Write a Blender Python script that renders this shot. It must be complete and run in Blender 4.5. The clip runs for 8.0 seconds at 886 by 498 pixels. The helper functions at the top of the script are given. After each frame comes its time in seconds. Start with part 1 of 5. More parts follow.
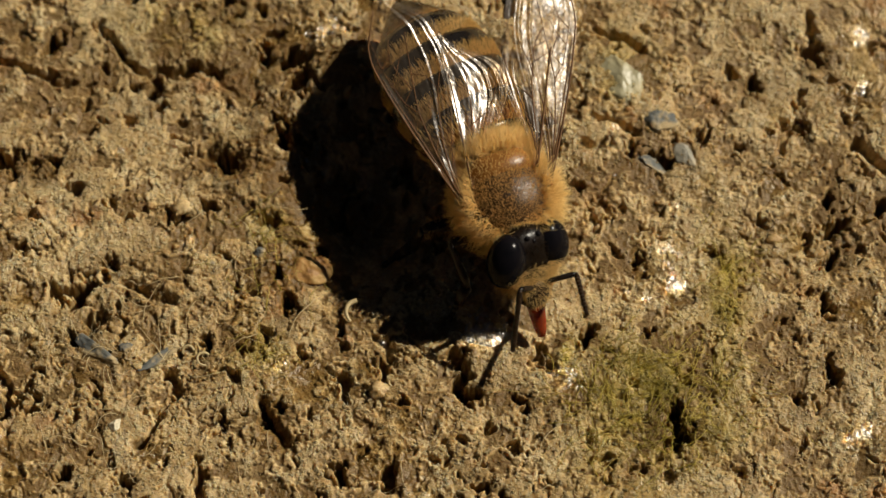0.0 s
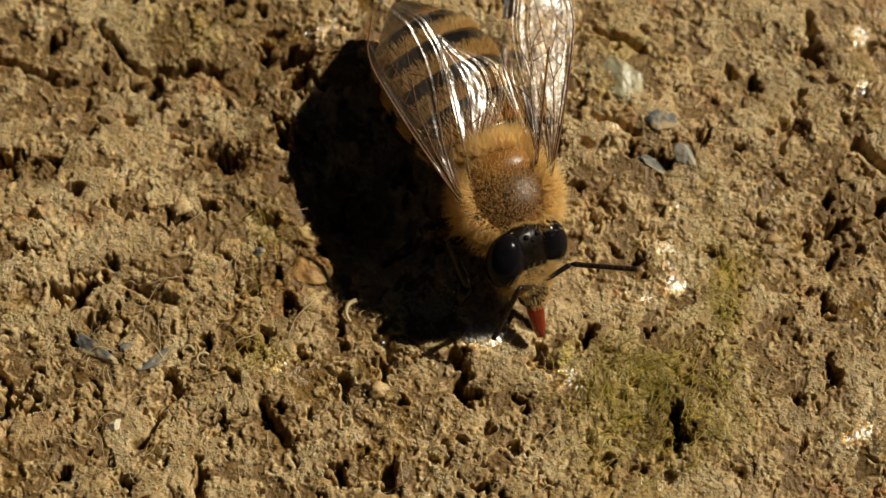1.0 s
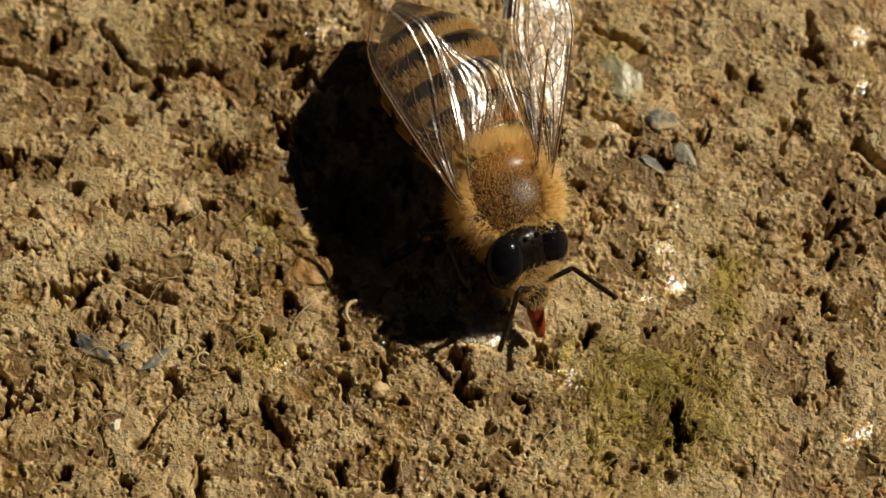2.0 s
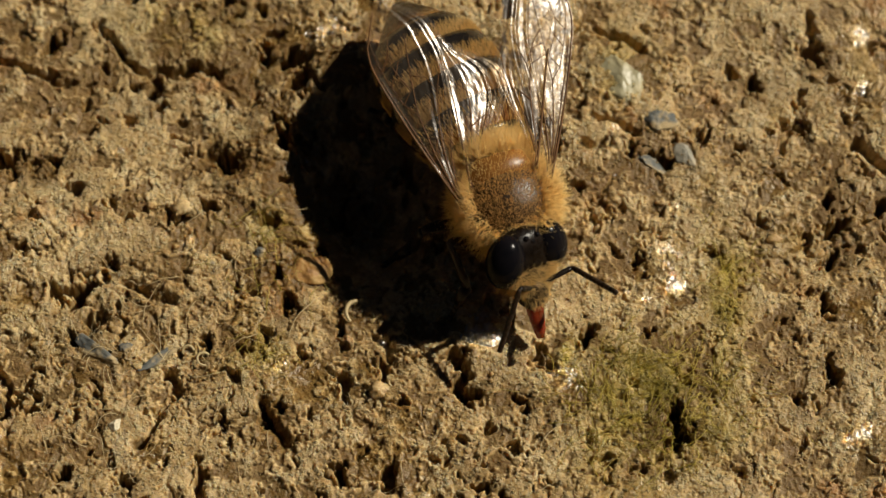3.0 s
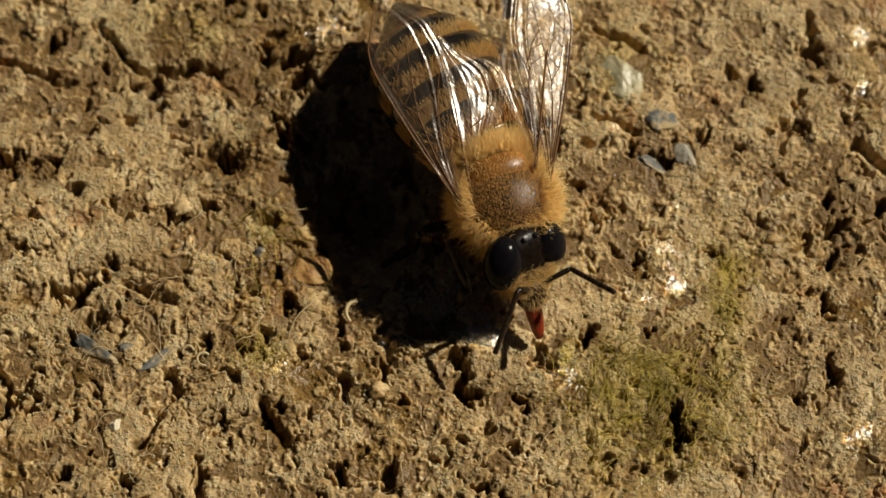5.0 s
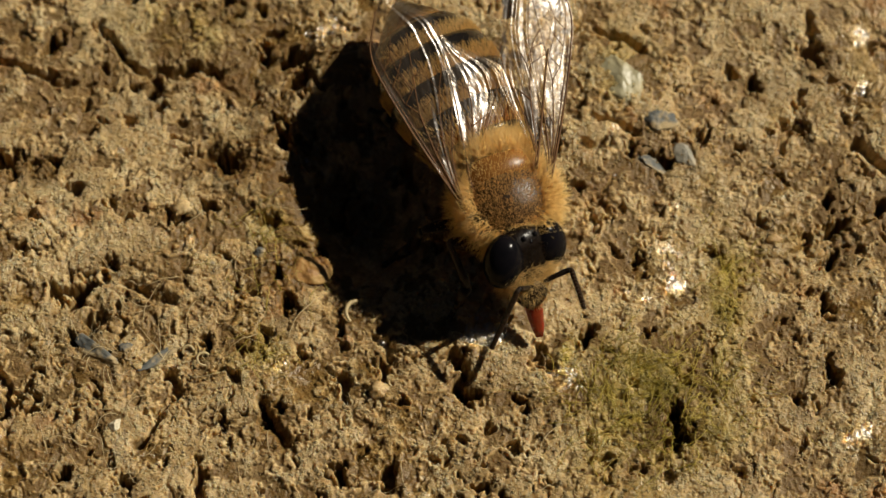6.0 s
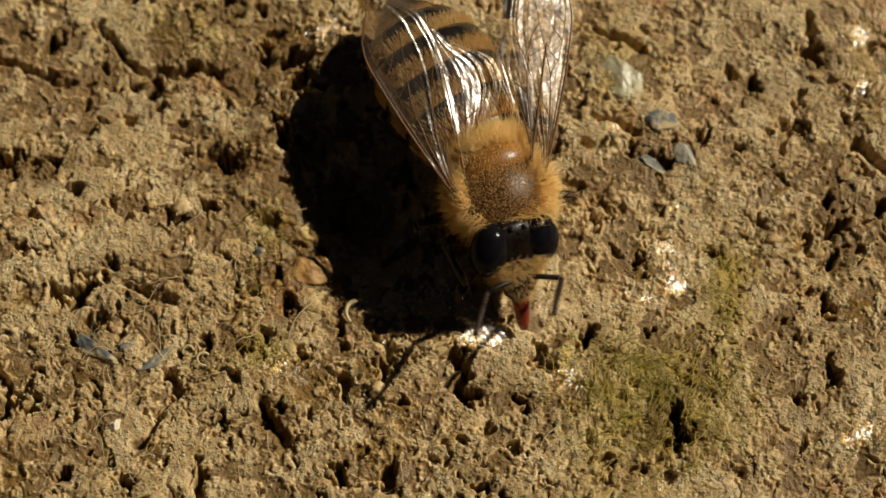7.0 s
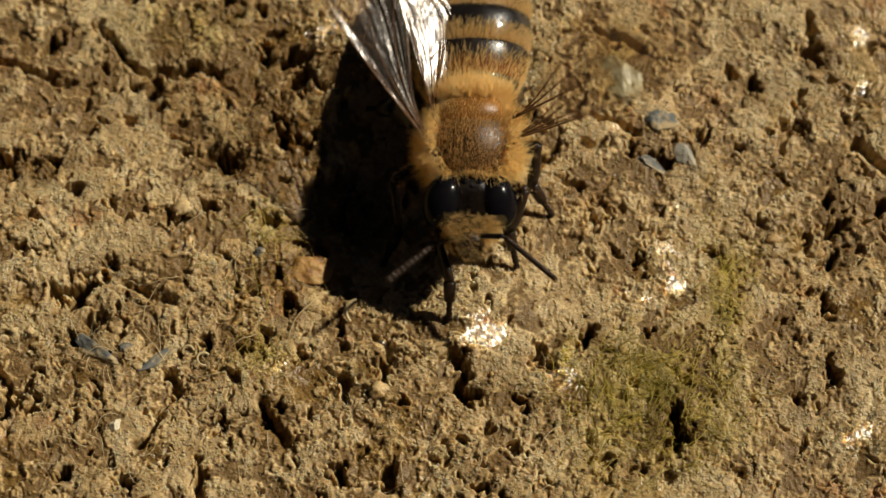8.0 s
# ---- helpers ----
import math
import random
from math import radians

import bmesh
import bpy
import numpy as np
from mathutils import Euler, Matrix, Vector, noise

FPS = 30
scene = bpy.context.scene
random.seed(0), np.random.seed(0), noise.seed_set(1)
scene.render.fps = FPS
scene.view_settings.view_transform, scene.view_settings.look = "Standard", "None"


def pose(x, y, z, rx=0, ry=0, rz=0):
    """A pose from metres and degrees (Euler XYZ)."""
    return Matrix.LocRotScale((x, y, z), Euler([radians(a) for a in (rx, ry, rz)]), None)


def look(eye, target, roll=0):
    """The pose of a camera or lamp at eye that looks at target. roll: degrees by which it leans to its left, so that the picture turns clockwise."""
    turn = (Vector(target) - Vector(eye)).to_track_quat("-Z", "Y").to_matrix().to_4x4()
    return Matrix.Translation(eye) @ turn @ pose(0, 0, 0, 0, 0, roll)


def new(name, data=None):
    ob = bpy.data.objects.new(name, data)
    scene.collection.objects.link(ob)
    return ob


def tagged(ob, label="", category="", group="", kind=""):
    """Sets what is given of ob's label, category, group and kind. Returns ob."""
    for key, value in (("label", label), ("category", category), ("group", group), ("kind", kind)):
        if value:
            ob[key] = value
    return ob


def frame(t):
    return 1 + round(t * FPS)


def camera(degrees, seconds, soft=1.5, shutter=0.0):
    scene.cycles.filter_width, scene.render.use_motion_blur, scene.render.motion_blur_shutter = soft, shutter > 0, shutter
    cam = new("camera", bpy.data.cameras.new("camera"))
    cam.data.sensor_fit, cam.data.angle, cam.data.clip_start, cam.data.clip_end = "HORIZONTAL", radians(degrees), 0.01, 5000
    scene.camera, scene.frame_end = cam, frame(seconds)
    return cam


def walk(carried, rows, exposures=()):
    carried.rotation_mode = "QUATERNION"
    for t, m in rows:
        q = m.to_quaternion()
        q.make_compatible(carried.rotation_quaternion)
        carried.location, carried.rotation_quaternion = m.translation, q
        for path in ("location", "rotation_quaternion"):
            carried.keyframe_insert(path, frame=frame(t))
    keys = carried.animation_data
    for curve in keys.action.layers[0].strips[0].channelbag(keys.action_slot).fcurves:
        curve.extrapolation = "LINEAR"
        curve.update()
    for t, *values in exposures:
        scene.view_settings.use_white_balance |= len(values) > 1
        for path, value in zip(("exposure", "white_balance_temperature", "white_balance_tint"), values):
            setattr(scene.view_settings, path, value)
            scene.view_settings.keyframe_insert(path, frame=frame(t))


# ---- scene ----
MM = 0.001

# camera: fixed, about twelve centimetres from the wet ground
cam = camera(17.8, 8.0, shutter=0.5)
EYE = (0.0, -0.04683, 0.11590)
cam.data.dof.use_dof = True
cam.data.dof.focus_distance, cam.data.dof.aperture_fstop = 0.1222, 50.0
walk(cam, [(0.0, look(EYE, (0, 0, 0))), (8.0, look(EYE, (0, 0, 0)))])

# light: clear sky and a low sun
SUN_UP, SUN_TURN = 43.0, 69.0
world = bpy.data.worlds.new("sky")
scene.world = world
world.use_nodes = True
sky = world.node_tree.nodes.new("ShaderNodeTexSky")
sky.sky_type, sky.sun_disc = "NISHITA", False
sky.sun_elevation, sky.sun_rotation = radians(SUN_UP), radians(SUN_TURN)
world.node_tree.links.new(sky.outputs[0], world.node_tree.nodes["Background"].inputs[0])
world.node_tree.nodes["Background"].inputs[1].default_value = 0.0046
sun = new("sun", bpy.data.lights.new("sun", "SUN"))
sun.data.energy, sun.data.angle, sun.data.color = 5.0, radians(0.55), (1.0, 0.918, 0.76)
away = Vector((math.sin(radians(SUN_TURN)) * math.cos(radians(SUN_UP)),
               math.cos(radians(SUN_TURN)) * math.cos(radians(SUN_UP)), math.sin(radians(SUN_UP))))
sun.matrix_world = look(away * 2.0, (0, 0, 0))
scene.view_settings.exposure = 0.08


# ---- materials ----
def surface(name, colors, size, rough=(0.5, 0.8), bump=0.0, bump_size=None, metal=0.0, coat=0.0, spec=0.5, axis=None,
            sheen=0.0, ior=1.4):
    """Mottled material. colors: (position, rgb) stops; size: metres of the mottling; bump: metres of relief."""
    m = bpy.data.materials.new(name)
    m.use_nodes = True
    t = m.node_tree
    add, link = t.nodes.new, t.links.new
    bsdf = t.nodes["Principled BSDF"]
    where = add("ShaderNodeTexCoord")
    ramp = add("ShaderNodeValToRGB")
    spots = add("ShaderNodeTexNoise")
    spots.inputs["Scale"].default_value, spots.inputs["Detail"].default_value = 1 / size, 6
    link(where.outputs["Object"], spots.inputs["Vector"])
    value = spots.outputs["Fac"]
    if axis is not None:
        split = add("ShaderNodeSeparateXYZ")
        link(where.outputs["Generated"], split.inputs[0])
        blend = add("ShaderNodeMath")
        blend.operation = "MULTIPLY_ADD"
        link(spots.outputs["Fac"], blend.inputs[0])
        blend.inputs[1].default_value = 0.35
        shift = add("ShaderNodeMath")
        shift.operation = "SUBTRACT"
        link(split.outputs[axis], shift.inputs[0])
        shift.inputs[1].default_value = 0.175
        link(shift.outputs[0], blend.inputs[2])
        value = blend.outputs[0]
    link(value, ramp.inputs[0])
    stops = ramp.color_ramp.elements
    while len(stops) < len(colors):
        stops.new(0.5)
    for stop, (at, rgb) in zip(stops, colors):
        stop.position, stop.color = at, (*rgb, 1)
    link(ramp.outputs[0], bsdf.inputs["Base Color"])
    gloss = add("ShaderNodeMapRange")
    link(spots.outputs["Fac"], gloss.inputs[0])
    gloss.inputs[1].default_value, gloss.inputs[2].default_value = 0.3, 0.7
    gloss.inputs[3].default_value, gloss.inputs[4].default_value = rough
    link(gloss.outputs[0], bsdf.inputs["Roughness"])
    bsdf.inputs["Metallic"].default_value = metal
    bsdf.inputs["Coat Weight"].default_value = coat
    bsdf.inputs["Coat Roughness"].default_value = 0.08
    bsdf.inputs["Specular IOR Level"].default_value = spec
    bsdf.inputs["Sheen Weight"].default_value = sheen
    bsdf.inputs["IOR"].default_value = ior
    if bump:
        fine = add("ShaderNodeTexNoise")
        fine.inputs["Scale"].default_value = 1 / (bump_size or size / 5)
        fine.inputs["Detail"].default_value = 5
        link(where.outputs["Object"], fine.inputs["Vector"])
        relief = add("ShaderNodeBump")
        relief.inputs["Strength"].default_value, relief.inputs["Distance"].default_value = 1.0, bump
        link(fine.outputs["Fac"], relief.inputs["Height"])
        link(relief.outputs[0], bsdf.inputs["Normal"])
    return m


def ground_material(name, low, middle, high, earth_shade):
    """Wet lime mud: three tones, brown earth patches and specks, olive algae, rust stains, wetter and glossier spots."""
    m = bpy.data.materials.new(name)
    m.use_nodes = True
    t = m.node_tree
    add, link = t.nodes.new, t.links.new
    bsdf = t.nodes["Principled BSDF"]
    where = add("ShaderNodeTexCoord")

    def spots(size, detail=5, rough=0.55):
        n = add("ShaderNodeTexNoise")
        n.inputs["Scale"].default_value, n.inputs["Detail"].default_value = 1 / size, detail
        n.inputs["Roughness"].default_value = rough
        link(where.outputs["Object"], n.inputs["Vector"])
        return n.outputs["Fac"]

    def ramp(value, *colors):
        r = add("ShaderNodeValToRGB")
        link(value, r.inputs[0])
        while len(r.color_ramp.elements) < len(colors):
            r.color_ramp.elements.new(0.5)
        for stop, (at, c) in zip(r.color_ramp.elements, colors):
            stop.position, stop.color = at, (*c, 1)
        return r.outputs[0]

    def mix(factor, a, b):
        n = add("ShaderNodeMix")
        n.data_type = "RGBA"
        link(factor, n.inputs[0])
        for s, v in ((6, a), (7, b)):
            if isinstance(v, tuple):
                n.inputs[s].default_value = (*v, 1)
            else:
                link(v, n.inputs[s])
        return n.outputs[2]

    def attribute(name):
        a = add("ShaderNodeAttribute")
        a.attribute_name = name
        return a.outputs["Fac"]

    def maths(kind, a, b):
        n = add("ShaderNodeMath")
        n.operation, n.use_clamp = kind, True
        for s, v in ((0, a), (1, b)):
            if isinstance(v, (int, float)):
                n.inputs[s].default_value = v
            else:
                link(v, n.inputs[s])
        return n.outputs[0]

    lime = ramp(spots(0.0016), (0.30, low), (0.48, middle), (0.70, high))
    broad = ramp(spots(0.007, 3), (0.35, (0.74, 0.64, 0.50)), (0.65, (1.0, 1.0, 1.0)))
    tinted = add("ShaderNodeMix")
    tinted.data_type, tinted.blend_type = "RGBA", "MULTIPLY"
    tinted.inputs[0].default_value = 0.5
    link(lime, tinted.inputs[6])
    link(broad, tinted.inputs[7])
    grain = ramp(spots(0.00055, 7, 0.68), (0.36, (0.34, 0.25, 0.15)), (0.46, (0.92, 0.89, 0.83)), (0.68, (1.12, 1.12, 1.12)))
    mottled = add("ShaderNodeMix")
    mottled.data_type, mottled.blend_type = "RGBA", "MULTIPLY"
    mottled.inputs[0].default_value = 0.45
    link(tinted.outputs[2], mottled.inputs[6])
    link(grain, mottled.inputs[7])
    # single lime grains, each with a tone of its own
    ragged = add("ShaderNodeVectorMath")
    ragged.operation = "MULTIPLY_ADD"
    swirl = add("ShaderNodeTexNoise")
    swirl.inputs["Scale"].default_value, swirl.inputs["Detail"].default_value = 1 / 0.00016, 2
    link(where.outputs["Object"], swirl.inputs["Vector"])
    link(swirl.outputs["Color"], ragged.inputs[0])
    ragged.inputs[1].default_value = (0.00012, 0.00012, 0.00012)
    link(where.outputs["Object"], ragged.inputs[2])
    cells = add("ShaderNodeTexVoronoi")
    cells.inputs["Scale"].default_value = 1 / 0.000105
    link(ragged.outputs[0], cells.inputs["Vector"])
    tone = add("ShaderNodeSeparateColor")
    link(cells.outputs["Color"], tone.inputs[0])
    grit = ramp(tone.outputs[0], (0.08, (0.42, 0.31, 0.20)), (0.30, (0.86, 0.82, 0.74)), (0.75, (1.0, 1.0, 1.0)), (0.97, (1.35, 1.38, 1.42)))
    gritty = add("ShaderNodeMix")
    gritty.data_type, gritty.blend_type = "RGBA", "MULTIPLY"
    gritty.inputs[0].default_value = 0.3
    link(mottled.outputs[2], gritty.inputs[6])
    link(grit, gritty.inputs[7])
    humus = ramp(spots(0.0013, 8, 0.68), (0.50, (0, 0, 0)), (0.66, (1, 1, 1)))
    earthy = mix(maths("MULTIPLY", humus, earth_shade), gritty.outputs[2], (0.16, 0.078, 0.014))
    specks = ramp(spots(0.00022, 3, 0.7), (0.62, (0, 0, 0)), (0.70, (1, 1, 1)))
    color = mix(maths("MULTIPLY", specks, 0.6), earthy, (0.075, 0.045, 0.020))
    moss = ramp(spots(0.0007, 4), (0.15, (0.11, 0.072, 0.007)), (0.65, (0.40, 0.29, 0.035)))
    color = mix(maths("MULTIPLY", attribute("algae"), maths("MULTIPLY", spots(0.0011, 4), 1.9)), color, moss)
    color = mix(attribute("rust"), color, (0.30, 0.12, 0.03))
    # brown ground, including the shade painted under the bee
    color = mix(maths("MULTIPLY", attribute("earth_shade"), 0.9), color, (0.122, 0.064, 0.011))
    link(color, bsdf.inputs["Base Color"])
    bsdf.inputs["Specular IOR Level"].default_value = 0.35
    bsdf.inputs["Subsurface Weight"].default_value = 0.85
    bsdf.inputs["Subsurface Radius"].default_value = (1.0, 0.80, 0.58)
    bsdf.inputs["Subsurface Scale"].default_value = 0.0004
    dry = add("ShaderNodeMapRange")
    link(spots(0.0012, 4), dry.inputs[0])
    dry.inputs[1].default_value, dry.inputs[2].default_value = 0.35, 0.65
    dry.inputs[3].default_value, dry.inputs[4].default_value = 0.38, 0.75
    link(maths("SUBTRACT", dry.outputs[0], maths("MULTIPLY", attribute("wet"), 0.5)), bsdf.inputs["Roughness"])
    relief = add("ShaderNodeBump")
    relief.inputs["Strength"].default_value, relief.inputs["Distance"].default_value = 0.5, 0.00008
    link(spots(0.00024, 5, 0.62), relief.inputs["Height"])
    grains = add("ShaderNodeBump")
    grains.invert = True
    grains.inputs["Strength"].default_value, grains.inputs["Distance"].default_value = 0.6, 0.00004
    link(cells.outputs["Distance"], grains.inputs["Height"])
    link(relief.outputs[0], grains.inputs["Normal"])
    link(grains.outputs[0], bsdf.inputs["Normal"])
    return m


def hair_material(name, dark, light):
    """Fine hair that lets some sun through."""
    m = surface(name, [(0.3, dark), (0.7, light)], 0.0012, (0.35, 0.5))
    t = m.node_tree
    thin, both = t.nodes.new("ShaderNodeBsdfTranslucent"), t.nodes.new("ShaderNodeMixShader")
    thin.inputs[0].default_value = (*light, 1)
    both.inputs[0].default_value = 0.75
    t.links.new(t.nodes["Principled BSDF"].outputs[0], both.inputs[1])
    t.links.new(thin.outputs[0], both.inputs[2])
    t.links.new(both.outputs[0], t.nodes["Material Output"].inputs["Surface"])
    return m


def membrane_material():
    """Clear wing skin: mostly see-through, with a bright gloss on its fine wrinkles."""
    m = bpy.data.materials.new("wing_membrane")
    m.use_nodes = True
    t = m.node_tree
    add, link = t.nodes.new, t.links.new
    t.nodes.remove(t.nodes["Principled BSDF"])
    clear, gloss, both = add("ShaderNodeBsdfTransparent"), add("ShaderNodeBsdfGlossy"), add("ShaderNodeAddShader")
    haze, skin = add("ShaderNodeBsdfDiffuse"), add("ShaderNodeAddShader")
    clear.inputs[0].default_value = (0.90, 0.87, 0.82, 1)
    gloss.inputs["Color"].default_value = (0.036, 0.035, 0.035, 1)
    gloss.inputs["Roughness"].default_value = 0.25
    haze.inputs[0].default_value = (0.008, 0.006, 0.004, 1)
    where = add("ShaderNodeTexCoord")
    stretch = add("ShaderNodeMapping")
    stretch.inputs["Scale"].default_value = (1.0, 0.55, 1.0)
    link(where.outputs["Object"], stretch.inputs[0])
    fine = add("ShaderNodeTexNoise")
    fine.inputs["Scale"].default_value, fine.inputs["Detail"].default_value = 1 / 0.0003, 5
    link(stretch.outputs[0], fine.inputs["Vector"])
    relief = add("ShaderNodeBump")
    relief.inputs["Strength"].default_value, relief.inputs["Distance"].default_value = 1.0, 0.000028
    link(fine.outputs["Fac"], relief.inputs["Height"])
    link(relief.outputs[0], gloss.inputs["Normal"])
    link(clear.outputs[0], both.inputs[0])
    link(gloss.outputs[0], both.inputs[1])
    link(both.outputs[0], skin.inputs[0])
    link(haze.outputs[0], skin.inputs[1])
    link(skin.outputs[0], t.nodes["Material Output"].inputs["Surface"])
    return m


def water_material(name, tint=(1, 1, 1)):
    m = bpy.data.materials.new(name)
    m.use_nodes = True
    b = m.node_tree.nodes["Principled BSDF"]
    b.inputs["Base Color"].default_value = (*tint, 1)
    b.inputs["Transmission Weight"].default_value = 1.0
    b.inputs["IOR"].default_value, b.inputs["Roughness"].default_value = 1.33, 0.04
    b.inputs["Coat Weight"].default_value, b.inputs["Coat Roughness"].default_value = 1.0, 0.30
    b.inputs["Coat IOR"].default_value = 1.8
    return m


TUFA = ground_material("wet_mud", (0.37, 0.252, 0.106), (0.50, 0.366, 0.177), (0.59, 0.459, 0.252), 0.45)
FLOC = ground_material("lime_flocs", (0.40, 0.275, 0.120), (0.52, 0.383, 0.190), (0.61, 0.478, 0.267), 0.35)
SLATE = surface("wet_slate", [(0.3, (0.045, 0.046, 0.045)), (0.44, (0.12, 0.122, 0.112)), (0.54, (0.36, 0.27, 0.14))],
                0.0009, (0.6, 0.85), 0.00005, 0.0003)
PALE = surface("pale_limestone", [(0.3, (0.23, 0.20, 0.11)), (0.5, (0.33, 0.30, 0.19)), (0.7, (0.38, 0.31, 0.16))],
               0.0015, (0.25, 0.5), 0.00004, 0.0003)
GREY = surface("pale_grey_stone", [(0.3, (0.20, 0.18, 0.13)), (0.5, (0.29, 0.27, 0.22)), (0.7, (0.34, 0.28, 0.18))],
               0.0012, (0.3, 0.5), 0.00003, 0.0003)
CHALK = surface("white_chalk", [(0.3, (0.6, 0.52, 0.36)), (0.7, (0.75, 0.68, 0.5))], 0.0008, (0.5, 0.7), 0.00003, 0.0002)
RUST = surface("rusty_stone", [(0.35, (0.15, 0.07, 0.022)), (0.5, (0.32, 0.17, 0.05)), (0.65, (0.42, 0.28, 0.11))], 0.0006,
               (0.4, 0.7), 0.00008, 0.0003)
ALGA = surface("olive_algae", [(0.3, (0.16, 0.12, 0.012)), (0.7, (0.42, 0.32, 0.05))], 0.002, (0.3, 0.5))
STRAW = surface("dead_root_fibre", [(0.3, (0.35, 0.26, 0.12)), (0.7, (0.52, 0.42, 0.24))], 0.002, (0.4, 0.6))
WATER = water_material("water")
EYEBLACK = surface("compound_eye", [(0.3, (0.003, 0.003, 0.004)), (0.7, (0.006, 0.005, 0.006))], 0.0006, (0.15, 0.20),
                   0.000003, 0.00006, ior=1.4, spec=0.12)
CHITIN = surface("black_chitin", [(0.3, (0.006, 0.004, 0.003)), (0.7, (0.012, 0.008, 0.006))], 0.0006, (0.22, 0.36),
                 0.000012, 0.00008, ior=1.28)
SCUTUM = surface("dull_dark_chitin", [(0.3, (0.016, 0.010, 0.006)), (0.7, (0.050, 0.026, 0.010))], 0.0006, (0.26, 0.36),
                 0.00003, 0.00009, spec=0.7)
AMBER = surface("amber_chitin", [(0.3, (0.12, 0.048, 0.010)), (0.7, (0.24, 0.105, 0.022))], 0.0007, (0.25, 0.4), 0.00001,
                0.00008)
LEGCHITIN = surface("brown_black_chitin", [(0.3, (0.008, 0.005, 0.003)), (0.7, (0.032, 0.017, 0.009))], 0.0005,
                    (0.25, 0.42), 0.000012, 0.00007, ior=1.3)
TONGUE = surface("red_brown_tongue", [(0.3, (0.13, 0.016, 0.005)), (0.7, (0.32, 0.045, 0.010))], 0.0008, (0.18, 0.3),
                 0.000008, 0.0001, coat=0.3)
TONGUE.node_tree.nodes["Principled BSDF"].inputs["Subsurface Weight"].default_value = 0.8
TONGUE.node_tree.nodes["Principled BSDF"].inputs["Subsurface Radius"].default_value = (1.0, 0.25, 0.1)
TONGUE.node_tree.nodes["Principled BSDF"].inputs["Subsurface Scale"].default_value = 0.0006
BANDED = surface("banded_chitin", [(0.18, (0.20, 0.10, 0.028)), (0.40, (0.05, 0.026, 0.010)), (0.52, (0.008, 0.006, 0.005))],
                 0.0006, (0.20, 0.34), 0.000010, 0.00009, axis=1, coat=0.7)
BANDED_AMBER = surface("amber_banded_chitin",
                       [(0.25, (0.17, 0.065, 0.014)), (0.50, (0.09, 0.035, 0.010)), (0.64, (0.012, 0.008, 0.006))],
                       0.0006, (0.20, 0.34), 0.000010, 0.00009, axis=1, coat=0.7)
GOLD = hair_material("golden_hair", (0.80, 0.555, 0.225), (1.0, 0.83, 0.47))
TAWNY = hair_material("tawny_hair", (0.62, 0.40, 0.15), (0.88, 0.64, 0.31))
CREAM = hair_material("cream_hair", (0.63, 0.45, 0.19), (0.87, 0.70, 0.39))
DARKHAIR = hair_material("dark_hair", (0.02, 0.012, 0.006), (0.07, 0.04, 0.016))
VEIN = surface("wing_vein", [(0.3, (0.06, 0.027, 0.010)), (0.7, (0.15, 0.07, 0.024))], 0.001, (0.45, 0.6), spec=0.25)
MEMBRANE = membrane_material()


# ---- shapes (millimetres in, metres out) ----
def solid(name, shape, material, smooth=True):
    verts, faces = shape
    me = bpy.data.meshes.new(name)
    me.from_pydata([(v[0] * MM, v[1] * MM, v[2] * MM) for v in verts], [], faces)
    me.materials.append(material)
    me.polygons.foreach_set("use_smooth", [smooth] * len(me.polygons))
    me.update()
    return me


def part(name, shape, material, parent, label="", at=None):
    ob = new(name, solid(name, shape, material))
    ob.parent = parent
    if at is not None:
        ob.matrix_basis = at
    return tagged(ob, label)


def merge(*shapes):
    verts, faces = [], []
    for v, f in shapes:
        n = len(verts)
        verts += [tuple(p) for p in v]
        faces += [tuple(i + n for i in q) for q in f]
    return verts, faces


def ball(center, radii, nu=28, nv=18, warp=None, turn=None):
    """Ellipsoid with poles on z; warp takes and gives a unit-sphere point before the radii are applied."""
    pts = [(0, 0, 1)]
    for j in range(1, nv):
        a = math.pi * j / nv
        pts += [(math.sin(a) * math.cos(2 * math.pi * i / nu), math.sin(a) * math.sin(2 * math.pi * i / nu), math.cos(a))
                for i in range(nu)]
    pts.append((0, 0, -1))
    out = []
    for p in pts:
        q = Vector(warp(p) if warp else p)
        q = Vector((q.x * radii[0], q.y * radii[1], q.z * radii[2]))
        if turn:
            q = turn @ q
        out.append(tuple(q + Vector(center)))
    faces = [(0, 1 + i, 1 + (i + 1) % nu) for i in range(nu)]
    for j in range(nv - 2):
        a, b = 1 + j * nu, 1 + (j + 1) * nu
        faces += [(a + i, b + i, b + (i + 1) % nu, a + (i + 1) % nu) for i in range(nu)]
    last, a = len(pts) - 1, 1 + (nv - 2) * nu
    faces += [(last, a + (i + 1) % nu, a + i) for i in range(nu)]
    return out, faces


